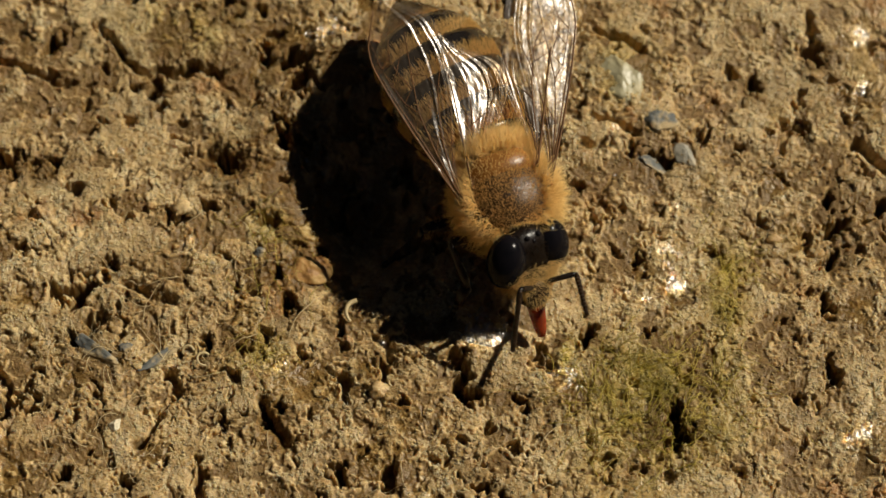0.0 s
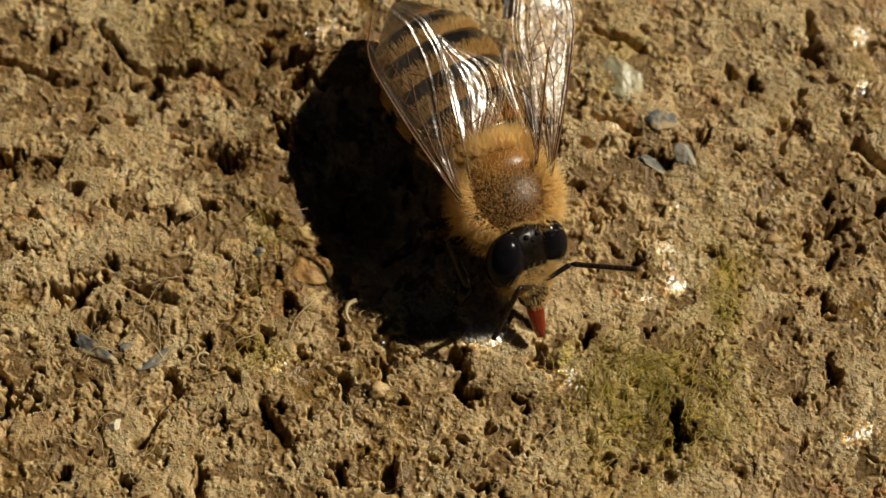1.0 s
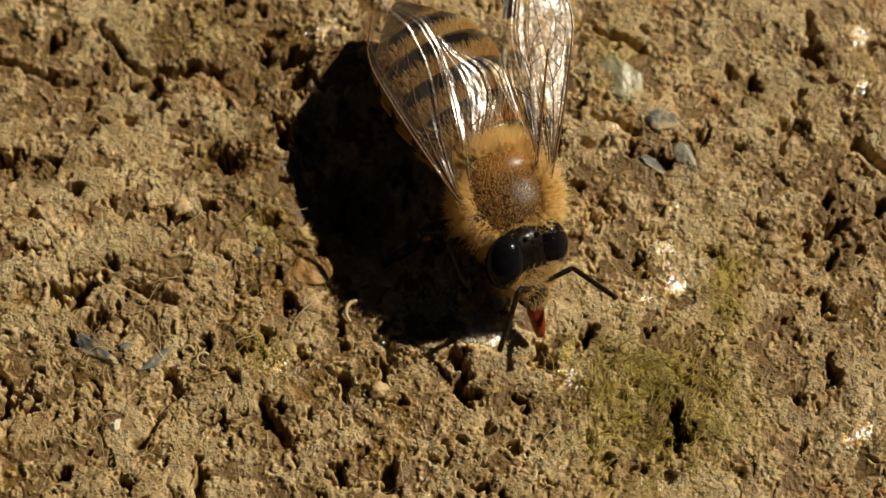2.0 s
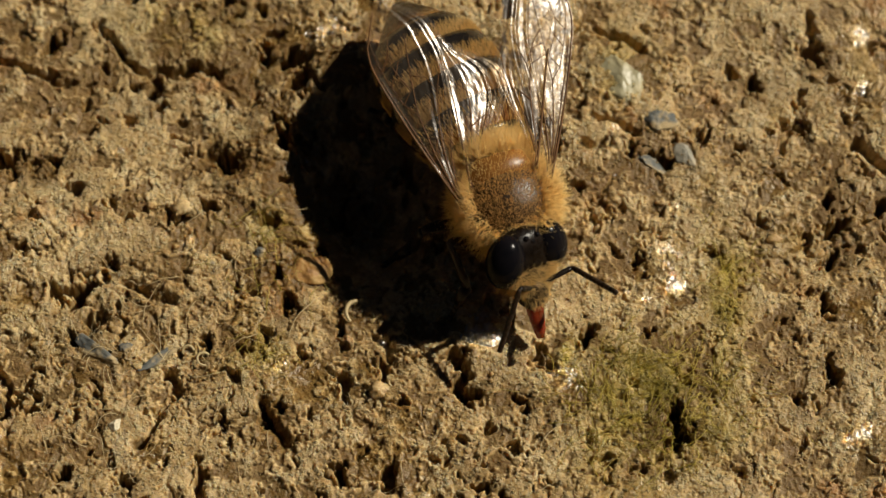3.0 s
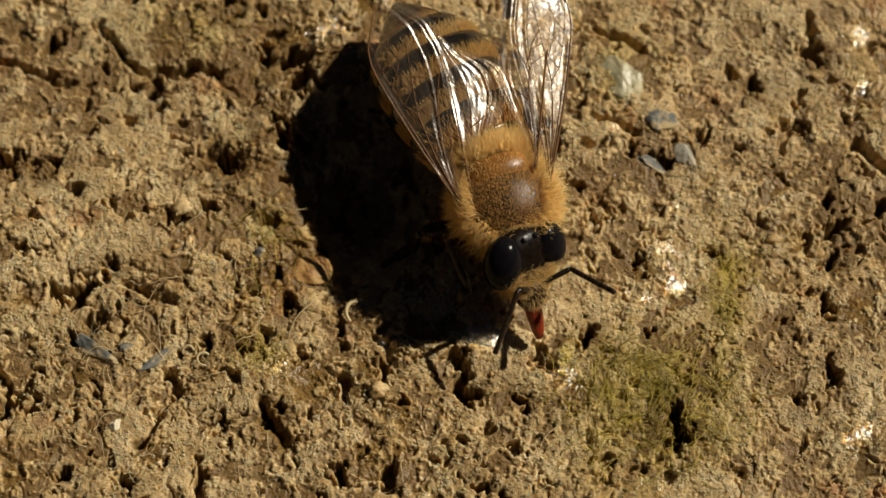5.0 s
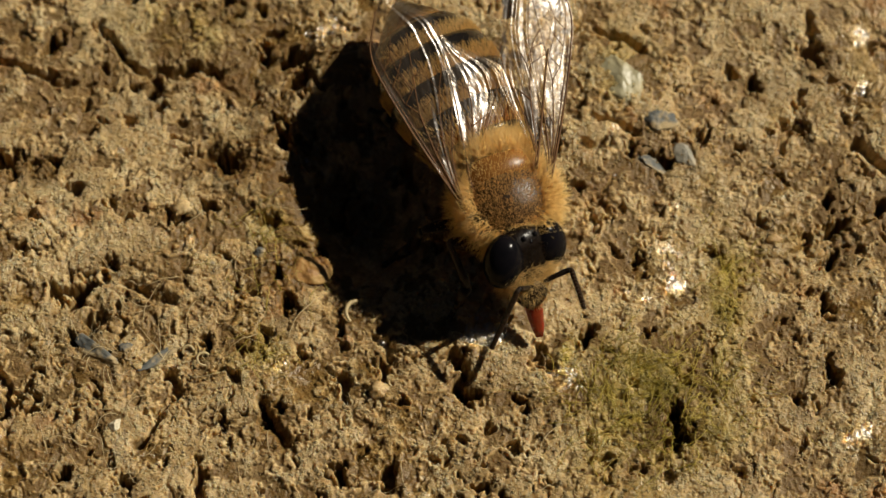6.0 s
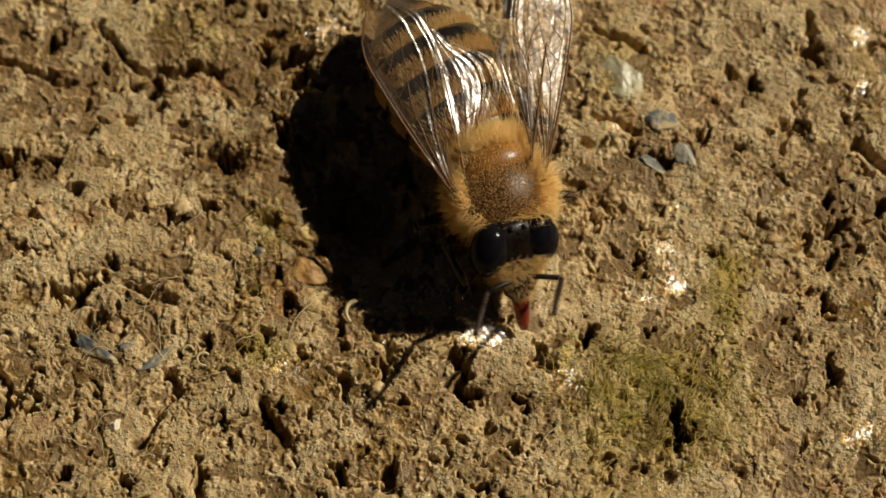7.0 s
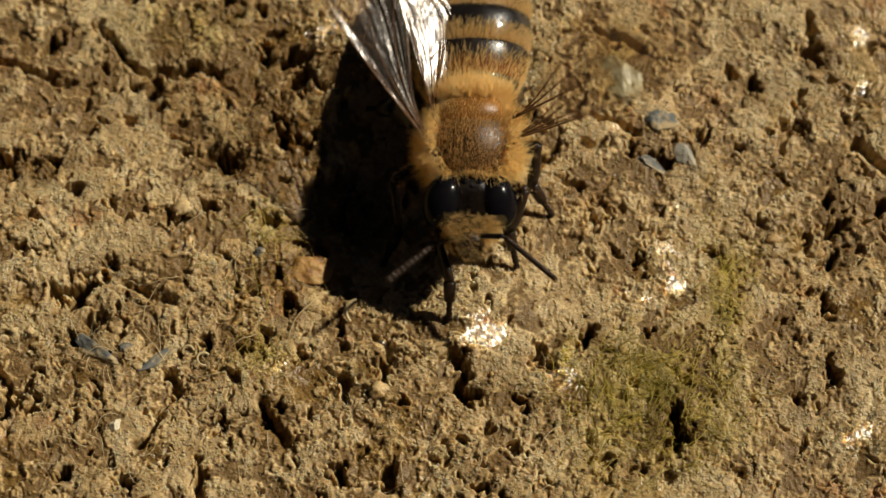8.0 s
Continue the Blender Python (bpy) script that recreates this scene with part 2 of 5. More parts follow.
def tube(points, radii, n=8, flat=1.0):
    """Swept tube through points with a radius at each; flat squeezes it along its second axis."""
    pts = [Vector(p) for p in points]
    verts, faces = [], []
    side = None
    for i, p in enumerate(pts):
        way = (pts[min(i + 1, len(pts) - 1)] - pts[max(i - 1, 0)]).normalized()
        if side is None:
            side = way.cross(Vector((0.13, 0.21, 0.97)))
            if side.length < 0.1:
                side = way.cross(Vector((1, 0, 0)))
        side = (side - way * side.dot(way)).normalized()
        other = way.cross(side)
        for k in range(n):
            a = 2 * math.pi * k / n
            verts.append(tuple(p + side * (radii[i] * math.cos(a)) + other * (radii[i] * flat * math.sin(a))))
    for i in range(len(pts) - 1):
        for k in range(n):
            a, b = i * n + k, i * n + (k + 1) % n
            faces.append((a, b, b + n, a + n))
    faces.append(tuple(reversed(range(n))))
    faces.append(tuple(range(len(verts) - n, len(verts))))
    return verts, faces


def hairs(roots, normals, length, width, lean=(0, 0, 0), curl=0.25, spread=0.35, seed=1):
    """Fine tapered bristles: three-sided, bent once. roots, normals: n x 3 arrays in mm."""
    rng = np.random.default_rng(seed)
    p, n = np.asarray(roots, float), np.asarray(normals, float)
    count = len(p)
    way = n + rng.normal(0, spread, (count, 3)) + np.asarray(lean, float)
    way /= np.linalg.norm(way, axis=1, keepdims=True)
    bend = way + rng.normal(0, curl, (count, 3)) + np.asarray(lean, float) * 0.6
    bend /= np.linalg.norm(bend, axis=1, keepdims=True)
    size = (length * rng.uniform(0.55, 1.15, count))[:, None]
    side = np.cross(way, rng.normal(0, 1, (count, 3)))
    side /= np.linalg.norm(side, axis=1, keepdims=True) + 1e-9
    other = np.cross(way, side)
    mid = p + way * size * 0.55
    tip = mid + bend * size * 0.45
    rows = []
    for k in range(3):
        a = 2 * math.pi * k / 3
        rows.append(p - way * 0.04 + (side * math.cos(a) + other * math.sin(a)) * width / 2)
    for k in range(3):
        a = 2 * math.pi * k / 3
        rows.append(mid + (side * math.cos(a) + other * math.sin(a)) * width * 0.38)
    rows.append(tip)
    verts = np.stack(rows, 1).reshape(-1, 3)
    faces = []
    for i in range(count):
        b = 7 * i
        for k in range(3):
            j = (k + 1) % 3
            faces.append((b + k, b + j, b + 3 + j, b + 3 + k))
            faces.append((b + 3 + k, b + 3 + j, b + 6))
    return verts.tolist(), faces


def scatter(center, radii, count, keep, seed, warp=None):
    """Random points and normals on an ellipsoid where keep(unit point) holds."""
    rng = np.random.default_rng(seed)
    roots, normals = [], []
    while len(roots) < count:
        d = rng.normal(0, 1, 3)
        d /= np.linalg.norm(d)
        if not keep(d):
            continue
        q = np.asarray(warp(d) if warp else d)
        roots.append(np.asarray(center) + q * radii)
        n = q / np.asarray(radii)
        normals.append(n / np.linalg.norm(n))
    return np.array(roots), np.array(normals)


def smooth(a, b, x):
    s = np.clip((x - a) / (b - a), 0, 1)
    return s * s * (3 - 2 * s)


# ---- ground relief ----
def lattice(ix, iy, k):
    h = (ix.astype(np.int64) * 374761393 + iy.astype(np.int64) * 668265263 + k * 1442695041) & 0xFFFFFFFF
    h = ((h ^ (h >> 13)) * 1274126177) & 0xFFFFFFFF
    return ((h ^ (h >> 16)) & 0xFFFFFF) / float(0xFFFFFF)


def soft_noise(x, y, k):
    ix, iy = np.floor(x), np.floor(y)
    u, v = x - ix, y - iy
    u, v = u * u * u * (u * (u * 6 - 15) + 10), v * v * v * (v * (v * 6 - 15) + 10)
    a, b = lattice(ix, iy, k), lattice(ix + 1, iy, k)
    c, d = lattice(ix, iy + 1, k), lattice(ix + 1, iy + 1, k)
    return (a + (b - a) * u) * (1 - v) + (c + (d - c) * u) * v - 0.5


def layered(x, y, k, octaves):
    total, gain = 0, 1.0
    for o in range(octaves):
        total = total + gain * soft_noise(x * 2 ** o + 17.3 * o, y * 2 ** o - 9.1 * o, k + o)
        gain *= 0.5
    return total


# pits in the crust: x, y and half-widths in mm
PITS_BACK = [(-7.2, 5.4, 0.55, 0.68), (-9.7, 4.4, 0.62, 0.49), (-14.5, -0.7, 0.50, 0.30), (-13.9, 8.1, 0.40, 0.38),
        (-8.0, 9.6, 0.35, 0.49), (-7.3, 5.4, 0.50, 0.59), (-9.7, 12.2, 0.40, 0.43), (-12.8, 6.9, 0.30, 0.27),
        (-11.9, 6.2, 0.25, 0.19), (-17.5, 4.2, 0.35, 0.38), (-16.5, 2.7, 0.40, 0.32), (-19.6, 4.0, 0.45, 0.92),
        (-10.4, 2.2, 0.35, 0.32), (9.8, 4.4, 1.12, 0.54), (16.8, 9.7, 0.45, 0.76), (17.5, 1.1, 0.50, 0.59),
        (17.2, -0.3, 0.30, 0.54), (17.3, 2.6, 0.30, 0.59), (8.6, -0.7, 0.25, 0.49), (19.4, 2.0, 0.30, 0.38),
        (14.0, 8.0, 0.35, 0.38), (13.1, 8.6, 0.25, 0.38), (12.0, 0.1, 0.30, 0.22), (14.3, 1.5, 0.35, 0.38),
        (5.9, 2.9, 0.30, 0.27)]
PITS_FRONT = [(-15.3, -3.5, 0.45, 0.38), (-16.0, -4.2, 0.45, 0.32), (-14.5, -5.1, 0.50, 0.22), (-7.4, -7.6, 0.45, 0.54),
        (-7.3, -0.9, 0.30, 0.59), (-6.8, -2.5, 0.30, 0.70), (-4.6, -3.6, 0.30, 0.38), (0.8, -5.3, 0.30, 0.65),
        (10.1, -8.1, 0.50, 0.97), (16.7, -5.9, 0.35, 0.97), (16.9, -2.7, 0.35, 0.59), (9.0, -3.9, 0.25, 0.54),
        (15.3, -7.1, 0.20, 0.38), (-13.5, -10.9, 0.40, 0.32), (1.6, -10.9, 0.30, 0.32), (-4.5, -10.6, 0.35, 0.59),
        (6.3, -4.1, 0.35, 0.54), (-2.8, -5.4, 0.70, 0.27), (-1.8, -7.2, 0.30, 0.27), (1.0, -6.9, 0.45, 0.43),
        (3.3, -7.0, 0.35, 0.32), (8.3, -10.2, 0.50, 0.27), (-16.2, -10.3, 0.35, 0.27), (-10.3, -4.4, 0.20, 0.65)]
# crevices: two ends and half-width in mm
CREVICES = [(-15.2, 10.4, -14.3, 9.2, 0.20), (-14.0, 9.1, -10.7, 8.9, 0.23), (-20.1, 9.6, -17.2, 8.3, 0.20),
        (-8.4, 9.0, -6.1, 9.1, 0.25), (-10.6, 4.5, -9.3, 4.1, 0.35), (-13.5, -1.9, -11.9, -2.6, 0.23),
        (6.9, 10.6, 8.9, 9.7, 0.23), (7.0, 6.3, 8.5, 5.5, 0.20), (16.4, 11.4, 16.8, 9.2, 0.25),
        (18.2, 5.2, 19.6, 3.8, 0.30), (-3.1, -4.2, -2.3, -5.3, 0.20), (-7.7, -7.2, -6.9, -8.9, 0.25),
        (-19.3, -5.3, -18.7, -7.3, 0.20), (-14.7, -3.2, -15.6, -4.2, 0.20)]


def flocs(x, y):
    """Where pale lime flocs lie on the brown mud: high in their middle, below about -0.1 on bare mud."""
    bx, by = layered(x / 0.6, y / 0.6, 103, 3), layered(x / 0.6, y / 0.6, 131, 3)
    px, py = x + 0.8 * bx, y + 0.8 * by
    return 0.75 * layered(px / 1.15, py / 1.15, 11, 4) + 0.45 * layered(px / 0.42, py / 0.42, 13, 3) + 0.18 * layered(x / 0.16, y / 0.16, 17, 2)


def ground_height(x, y):
    """Height of the crust in mm at x, y in mm."""
    x, y = np.asarray(x, float), np.asarray(y, float)
    ax, ay = layered(x / 2.3, y / 2.3, 3, 4), layered(x / 2.3, y / 2.3, 31, 4)
    bx, by = layered(x / 0.6, y / 0.6, 103, 3), layered(x / 0.6, y / 0.6, 131, 3)
    wx, wy = x + 1.3 * ax + 0.25 * bx, y + 1.3 * ay + 0.25 * by
    fx, fy = x + 0.34 * bx, y + 0.34 * by
    gx, gy = x + 0.16 * layered(x / 0.25, y / 0.25, 107, 2), y + 0.16 * layered(x / 0.25, y / 0.25, 137, 2)
    calm = np.exp(-(((x - 4.4) / 2.8) ** 2 + ((y + 2.2) / 2.6) ** 2))
    coarse = (1 - 0.7 * calm) * (1 - 0.25 * smooth(4, 10, x))
    fine = 0.45 + 0.55 * coarse
    h = 0.8 * layered(x / 7.0, y / 7.0, 51, 2) + 0.2
    # broad lumps with flat tops
    h = h + coarse * (0.12 * layered(wx / 2.6, wy / 2.6, 5, 3) + 0.16 * (smooth(-0.30, 0.12, flocs(x, y)) - 0.7))
    # flocs like cauliflower heads, in three sizes
    h = h + fine * (0.10 * np.abs(layered(fx / 1.1, fy / 1.1, 61, 3)) + 0.09 * np.abs(layered(gx / 0.45, gy / 0.45, 23, 3))
                    + 0.06 * np.abs(layered(gx / 0.2, gy / 0.2, 27, 2)) + 0.035 * layered(x / 0.13, y / 0.13, 67, 2) - 0.12)
    # crumbled holes and winding seams
    holes = layered(wx / 1.5, wy / 1.5, 71, 5)
    h = h - 1.2 * coarse * smooth(0.40, 0.54, holes) * smooth(9, 3, x)
    nooks = layered(fx / 0.7, fy / 0.7, 171, 4)
    h = h - 0.60 * fine * smooth(0.35, 0.52, nooks) * smooth(-0.35, 0.25, layered(x / 3.0, y / 3.0, 175, 2))
    seams = np.abs(layered(wx / 3.4, wy / 3.4, 77, 4))
    h = h - 0.14 * coarse * (1 - smooth(0.0, 0.12, seams)) * smooth(-0.05, 0.15, layered(x / 4.0, y / 4.0, 79, 2))
    cx_warp, cy_warp = layered(x / 0.75, y / 0.75, 111, 3), layered(x / 0.75, y / 0.75, 141, 3)
    tooth_x, tooth_y = layered(x / 0.28, y / 0.28, 181, 3), layered(x / 0.28, y / 0.28, 185, 3)
    for cx, cy, rx, ry in PITS_BACK + PITS_FRONT:
        near = (np.abs(x - cx) < 3 * rx + 0.4) & (np.abs(y - cy) < 3 * ry + 0.4)
        d = np.hypot((x - cx) / rx + 1.4 * cx_warp + 0.8 * tooth_x, (y - cy) / ry + 1.4 * cy_warp + 0.8 * tooth_y)
        h = np.where(near, h - 2.0 * (1 - smooth(0.25, 1.15, d)), h)
    for x0, y0, x1, y1, w in CREVICES:
        long = math.hypot(x1 - x0, y1 - y0)
        qx, qy = x + 0.5 * ax + 0.35 * cx_warp, y + 0.5 * ay + 0.35 * cy_warp
        s = np.clip(((qx - x0) * (x1 - x0) + (qy - y0) * (y1 - y0)) / long ** 2, 0, 1)
        d = np.hypot(qx - x0 - s * (x1 - x0), qy - y0 - s * (y1 - y0)) / w
        h = h - 0.6 * (1 - smooth(0.1, 1.6, d))
    # hollow beside the bee, and a swell behind it
    h = h - 2.6 * np.exp(-(((x + 3.4) / 2.4) ** 2 + ((y - 2.0) / 3.8) ** 2))
    h = h + 1.3 * np.exp(-(((x + 4.4) / 2.2) ** 2 + ((y - 9.2) / 2.6) ** 2))
    far = np.hypot(x, y)
    return h * (1 - smooth(60, 400, far)) + 30 * layered(x / 4000, y / 4000, 81, 3) * smooth(300, 3000, far)


def stains(gx, gy):
    """Algae, wetness, rust and brown darkening at x, y in mm."""
    def patch(cx, cy, rx, ry):
        return np.exp(-(((gx - cx) / rx) ** 2 + ((gy - cy) / ry) ** 2))

    algae = 0.95 * patch(9.5, -7.0, 3.2, 2.6) + 0.8 * patch(12.4, -1.7, 0.8, 2.4) + 0.5 * patch(-11.7, 10.9, 2.5, 1.5) \
        + 0.5 * patch(-7.9, -5.0, 1.3, 1.0) + 0.55 * patch(-7.1, 0.5, 1.6, 1.8) + 0.35 * patch(7.7, -9.6, 2, 2) \
        + 0.5 * patch(8.1, 8.7, 1.2, 1.6) + 0.7 * patch(12.6, -1.4, 0.45, 0.6) + 0.7 * patch(13.4, -0.5, 0.5, 0.6) \
        + 0.6 * patch(5.3, -4.9, 0.35, 0.8)
    algae = algae * (0.6 + 0.9 * (0.5 + layered(gx / 1.5, gy / 1.5, 15, 3)))
    wet = patch(1.9, -4.1, 1.3, 0.9) + patch(10.1, -1.5, 0.9, 1.6) + patch(5.5, -6.0, 0.8, 0.8) + patch(19.0, 9.2, 1.0, 2.6) \
        + patch(18.0, -8.8, 0.9, 0.8) + patch(-5.5, 10.6, 0.9, 0.7) + 0.6 * patch(-5.0, 3.6, 3, 3) \
        + 0.9 * smooth(0.25, 0.5, layered(gx / 3.1, gy / 3.1, 19, 2))
    rust = 0.7 * patch(-6.1, -0.7, 1.1, 0.9) + 0.5 * patch(12.1, 7.1, 0.7, 0.7) + 0.4 * patch(6.6, 2.6, 0.5, 0.4) \
        + 0.5 * smooth(0.42, 0.6, layered(gx / 2.0, gy / 2.0, 29, 3))
    # brown patches, many over pits and crevices, that darken the ground there
    earth_shade = patch(-7.9, 8.6, 2.0, 2.8) + patch(-7.0, 5.0, 1.2, 2.4) + patch(-9.9, 11.8, 1.2, 1.2) + patch(-13.3, 9.5, 2.6, 0.7) + patch(-7.4, -1.6, 0.8, 2.0) \
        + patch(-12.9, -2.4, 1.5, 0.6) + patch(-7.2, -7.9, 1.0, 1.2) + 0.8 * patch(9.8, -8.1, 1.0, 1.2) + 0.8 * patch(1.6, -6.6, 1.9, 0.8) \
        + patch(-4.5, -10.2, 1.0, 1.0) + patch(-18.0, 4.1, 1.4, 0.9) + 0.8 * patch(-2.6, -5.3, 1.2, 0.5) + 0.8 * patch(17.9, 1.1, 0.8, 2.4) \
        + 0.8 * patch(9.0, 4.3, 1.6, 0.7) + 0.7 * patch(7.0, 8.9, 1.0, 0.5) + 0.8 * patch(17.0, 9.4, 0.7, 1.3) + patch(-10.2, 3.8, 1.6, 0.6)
    # reddish-brown soil plus painted shade where the bee's shadow fills the hollow
    earth_shade = earth_shade + 0.9 * patch(-4.0, 2.4, 2.6, 4.2)
    # one more brown patch centred on each pit, wider than the pit
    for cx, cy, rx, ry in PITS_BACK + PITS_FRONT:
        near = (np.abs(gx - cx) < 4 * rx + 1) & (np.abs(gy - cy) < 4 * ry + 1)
        earth_shade = earth_shade + np.where(near, patch(cx + 0.15, cy - 0.1, 1.5 * rx + 0.25, 1.4 * ry + 0.25), 0)
    earth_shade = earth_shade * smooth(-0.30, 0.25, layered(gx / 0.7, gy / 0.7, 37, 5))
    lime = flocs(gx, gy) + 0.16 * patch(4.4, -2.2, 3.0, 2.8) - 0.06 * smooth(6, -4, gx) * smooth(-7, -2, gy)
    earth_shade = np.maximum(earth_shade, 0.95 * (1 - smooth(-0.26, 0.01, lime)))
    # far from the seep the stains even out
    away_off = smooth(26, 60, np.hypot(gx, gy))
    return algae * (1 - away_off), wet * (1 - away_off), rust * (1 - away_off), earth_shade * (1 - away_off) + 0.25 * away_off


def stain(me, x, y):
    for name, values in zip(("algae", "wet", "rust", "earth_shade"), stains(x, y)):
        me.attributes.new(name, "FLOAT", "POINT").data.foreach_set("value", np.clip(values, 0, 1).reshape(-1).astype(np.float32))


def build_ground():
    def lines(lo, hi, step):
        inner = np.arange(lo, hi + step / 2, step)
        out, d = [], step
        while d < 6.0e4:
            d *= 1.45
            out.append(d)
        return np.concatenate([lo - np.array(out)[::-1], inner, hi + np.array(out)])

    xs, ys = lines(-22.0, 22.0, STEP), lines(-13.5, 14.0, STEP)
    gx, gy = np.meshgrid(xs, ys)
    gz = ground_height(gx, gy)
    cols, rows = len(xs), len(ys)
    me = bpy.data.meshes.new("ground")
    me.vertices.add(cols * rows)
    me.vertices.foreach_set("co", (np.stack([gx, gy, gz], -1).reshape(-1) * MM).astype(np.float32))
    i = np.arange(cols * rows).reshape(rows, cols)
    quads = np.stack([i[:-1, :-1], i[:-1, 1:], i[1:, 1:], i[1:, :-1]], -1).reshape(-1, 4)
    me.loops.add(quads.size)
    me.loops.foreach_set("vertex_index", quads.reshape(-1).astype(np.int32))
    me.polygons.add(len(quads))
    me.polygons.foreach_set("loop_start", np.arange(0, quads.size, 4, dtype=np.int32))
    me.polygons.foreach_set("use_smooth", np.ones(len(quads), dtype=bool))
    me.update(calc_edges=True)

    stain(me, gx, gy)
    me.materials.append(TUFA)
    ob = tagged(new("ground", me), "wet tan tufa crust with pits, flocs and algae", "ground", kind="structure")
    return ob


STEP = 0.042
build_ground()


def rest(x, y):
    return float(ground_height(x, y))


# ---- the bee ----
bee = tagged(new("honey_bee"), "golden-brown furry honey bee drinking on wet crust", "bee")
BODY = 3.1   # height of the thorax above its feet


def thorax_warp(p):
    return (p[0], p[1], p[2] * (1.0 if p[2] > 0 else 0.9))


T_AT, T_R = np.array((0, -0.25, BODY)), np.array((1.98, 1.95, 1.70))
thorax = part("thorax", ball(T_AT, T_R, 40, 26, thorax_warp), SCUTUM, bee, "dull dark brown dome with short golden fuzz")
scutellum = part("scutellum", ball((0, 0.98, BODY + 0.93), (1.45, 0.92, 0.72), 36, 20), AMBER, thorax,
                 "shiny amber crescent plate")
for s in (-1, 1):
    part("wing_cap", ball((s * 1.85, -0.05, BODY + 0.75), (0.28, 0.42, 0.24), 16, 10), AMBER, thorax)

roots, normals = scatter(T_AT, T_R, 6200, lambda d: d[2] > -0.75 and (d[0] ** 2 / 0.53 + d[1] ** 2 / 0.80 > 1 or d[2] < 0.3) and d[1] > -0.86, 2)
part("side_fuzz", hairs(roots, normals, 0.95, 0.030, (0, 0.1, 0.1), 0.30, 0.36, 3), GOLD, thorax, "long golden fur")
roots, normals = scatter(T_AT, T_R, 5200, lambda d: d[2] > 0.3 and d[0] ** 2 / 0.58 + d[1] ** 2 / 0.84 < 1, 4)
collar, outward = scatter(T_AT, T_R, 900, lambda d: d[1] < -0.72 and d[2] > -0.3, 22)
part("collar_fuzz", hairs(collar, outward, 0.38, 0.026, (0, 0.1, 0.2), 0.3, 0.4, 23), GOLD, thorax, "short golden collar fur")
part("back_fuzz", hairs(roots, normals, 0.13, 0.016, (0, 0.4, 0), 0.3, 0.4, 5), TAWNY, thorax, "short golden fuzz")
roots, normals = scatter((0, 1.15, BODY + 0.55), (1.6, 1.0, 0.95), 2100, lambda d: d[1] > 0.30 and d[2] > -0.3, 6)
part("rear_fuzz", hairs(roots, normals, 1.05, 0.030, (0, 0.6, 0.2), 0.4, 0.5, 7), GOLD, thorax, "long golden fur")

roots, normals = scatter((0, 0.98, BODY + 0.93), (1.45, 0.92, 0.72), 1100, lambda d: d[2] > -0.1, 16)
part("plate_fuzz", hairs(roots, normals, 0.22, 0.012, (0, 0.5, 0), 0.3, 0.5, 17), GOLD, thorax, "short golden fuzz")

# abdomen: overlapping rings along y
RINGS = [(1.75, 2.85, 1.5, 2.2), (2.7, 4.35, 2.15, 2.6), (4.2, 5.95, 2.58, 2.72), (5.8, 7.5, 2.70, 2.58),
         (7.35, 8.9, 2.55, 1.95), (8.75, 10.5, 1.93, 0.35)]


def ring_axis(y):
    return BODY - 0.65 - 0.06 * (y - 1.75) - 0.018 * max(0.0, y - 3.5) ** 1.6


def plate(y0, y1, r0, r1, arc=1.0):
    verts, faces = [], []
    nu, nv = 44, 9
    for j in range(nv):
        s = j / (nv - 1)
        y = y0 + (y1 - y0) * s
        r = r0 + (r1 - r0) * s + 0.10 * math.sin(math.pi * s) + 0.05 * s
        if j == nv - 1:
            r -= 0.05
        for i in range(nu):
            a = 2 * math.pi * i / nu
            verts.append((r * math.cos(a), y + 0.12 * math.sin(a), ring_axis(y) + 0.75 * r * math.sin(a)))
    for j in range(nv - 1):
        for i in range(nu):
            a, b = j * nu + i, j * nu + (i + 1) % nu
            faces.append((a, b, b + nu, a + nu))
    faces.append(tuple(reversed(range(nu))))
    faces.append(tuple(range((nv - 1) * nu, nv * nu)))
    return verts, faces


abdomen = part("abdomen", merge(ball((0, 5.6, BODY - 0.7), (2.1, 3.9, 1.65), 32, 20), tube([(0, 1.5, BODY - 0.2), (0, 2.2, BODY - 0.1)], [0.6, 0.9], 14)),
               CHITIN, bee)
for k, (y0, y1, r0, r1) in enumerate(RINGS):
    part("tergite", plate(y0, y1, r0, r1), BANDED_AMBER if k < 2 else BANDED, abdomen,
         "amber and black ring" if k < 2 else "tan and glossy black ring")


def ring_roots(y0, y1, r0, r1, count, seed, lo, hi):
    rng = np.random.default_rng(seed)
    s, a = lo + (hi - lo) * rng.beta(1.1, 1.9, count), rng.uniform(-0.5, math.pi + 0.5, count)
    y = y0 + (y1 - y0) * s
    r = r0 + (r1 - r0) * s + 0.10 * np.sin(math.pi * s) + 0.05 * s
    z = np.array([ring_axis(v) for v in y])
    return (np.stack([r * np.cos(a), y + 0.12 * np.sin(a), z + 0.75 * r * np.sin(a)], 1),
            np.stack([np.cos(a), np.zeros(count), np.sin(a)], 1))


for k, (y0, y1, r0, r1) in enumerate(RINGS[:5]):
    p, n = ring_roots(y0, y1, r0, r1, (1000, 1000, 3600, 3600, 2600)[k], 40 + k, 0.02, (0.95, 0.85, 0.56, 0.56, 0.56)[k])
    part("hair_band", hairs(p, n, (0.50, 0.36, 0.30, 0.30, 0.30)[k], 0.019, (0, 1.5 if k < 2 else 3.2, 0.1), 0.25, 0.45, 60 + k),
         GOLD if k < 2 else CREAM, abdomen, "golden hairs" if k < 2 else "cream hair band")

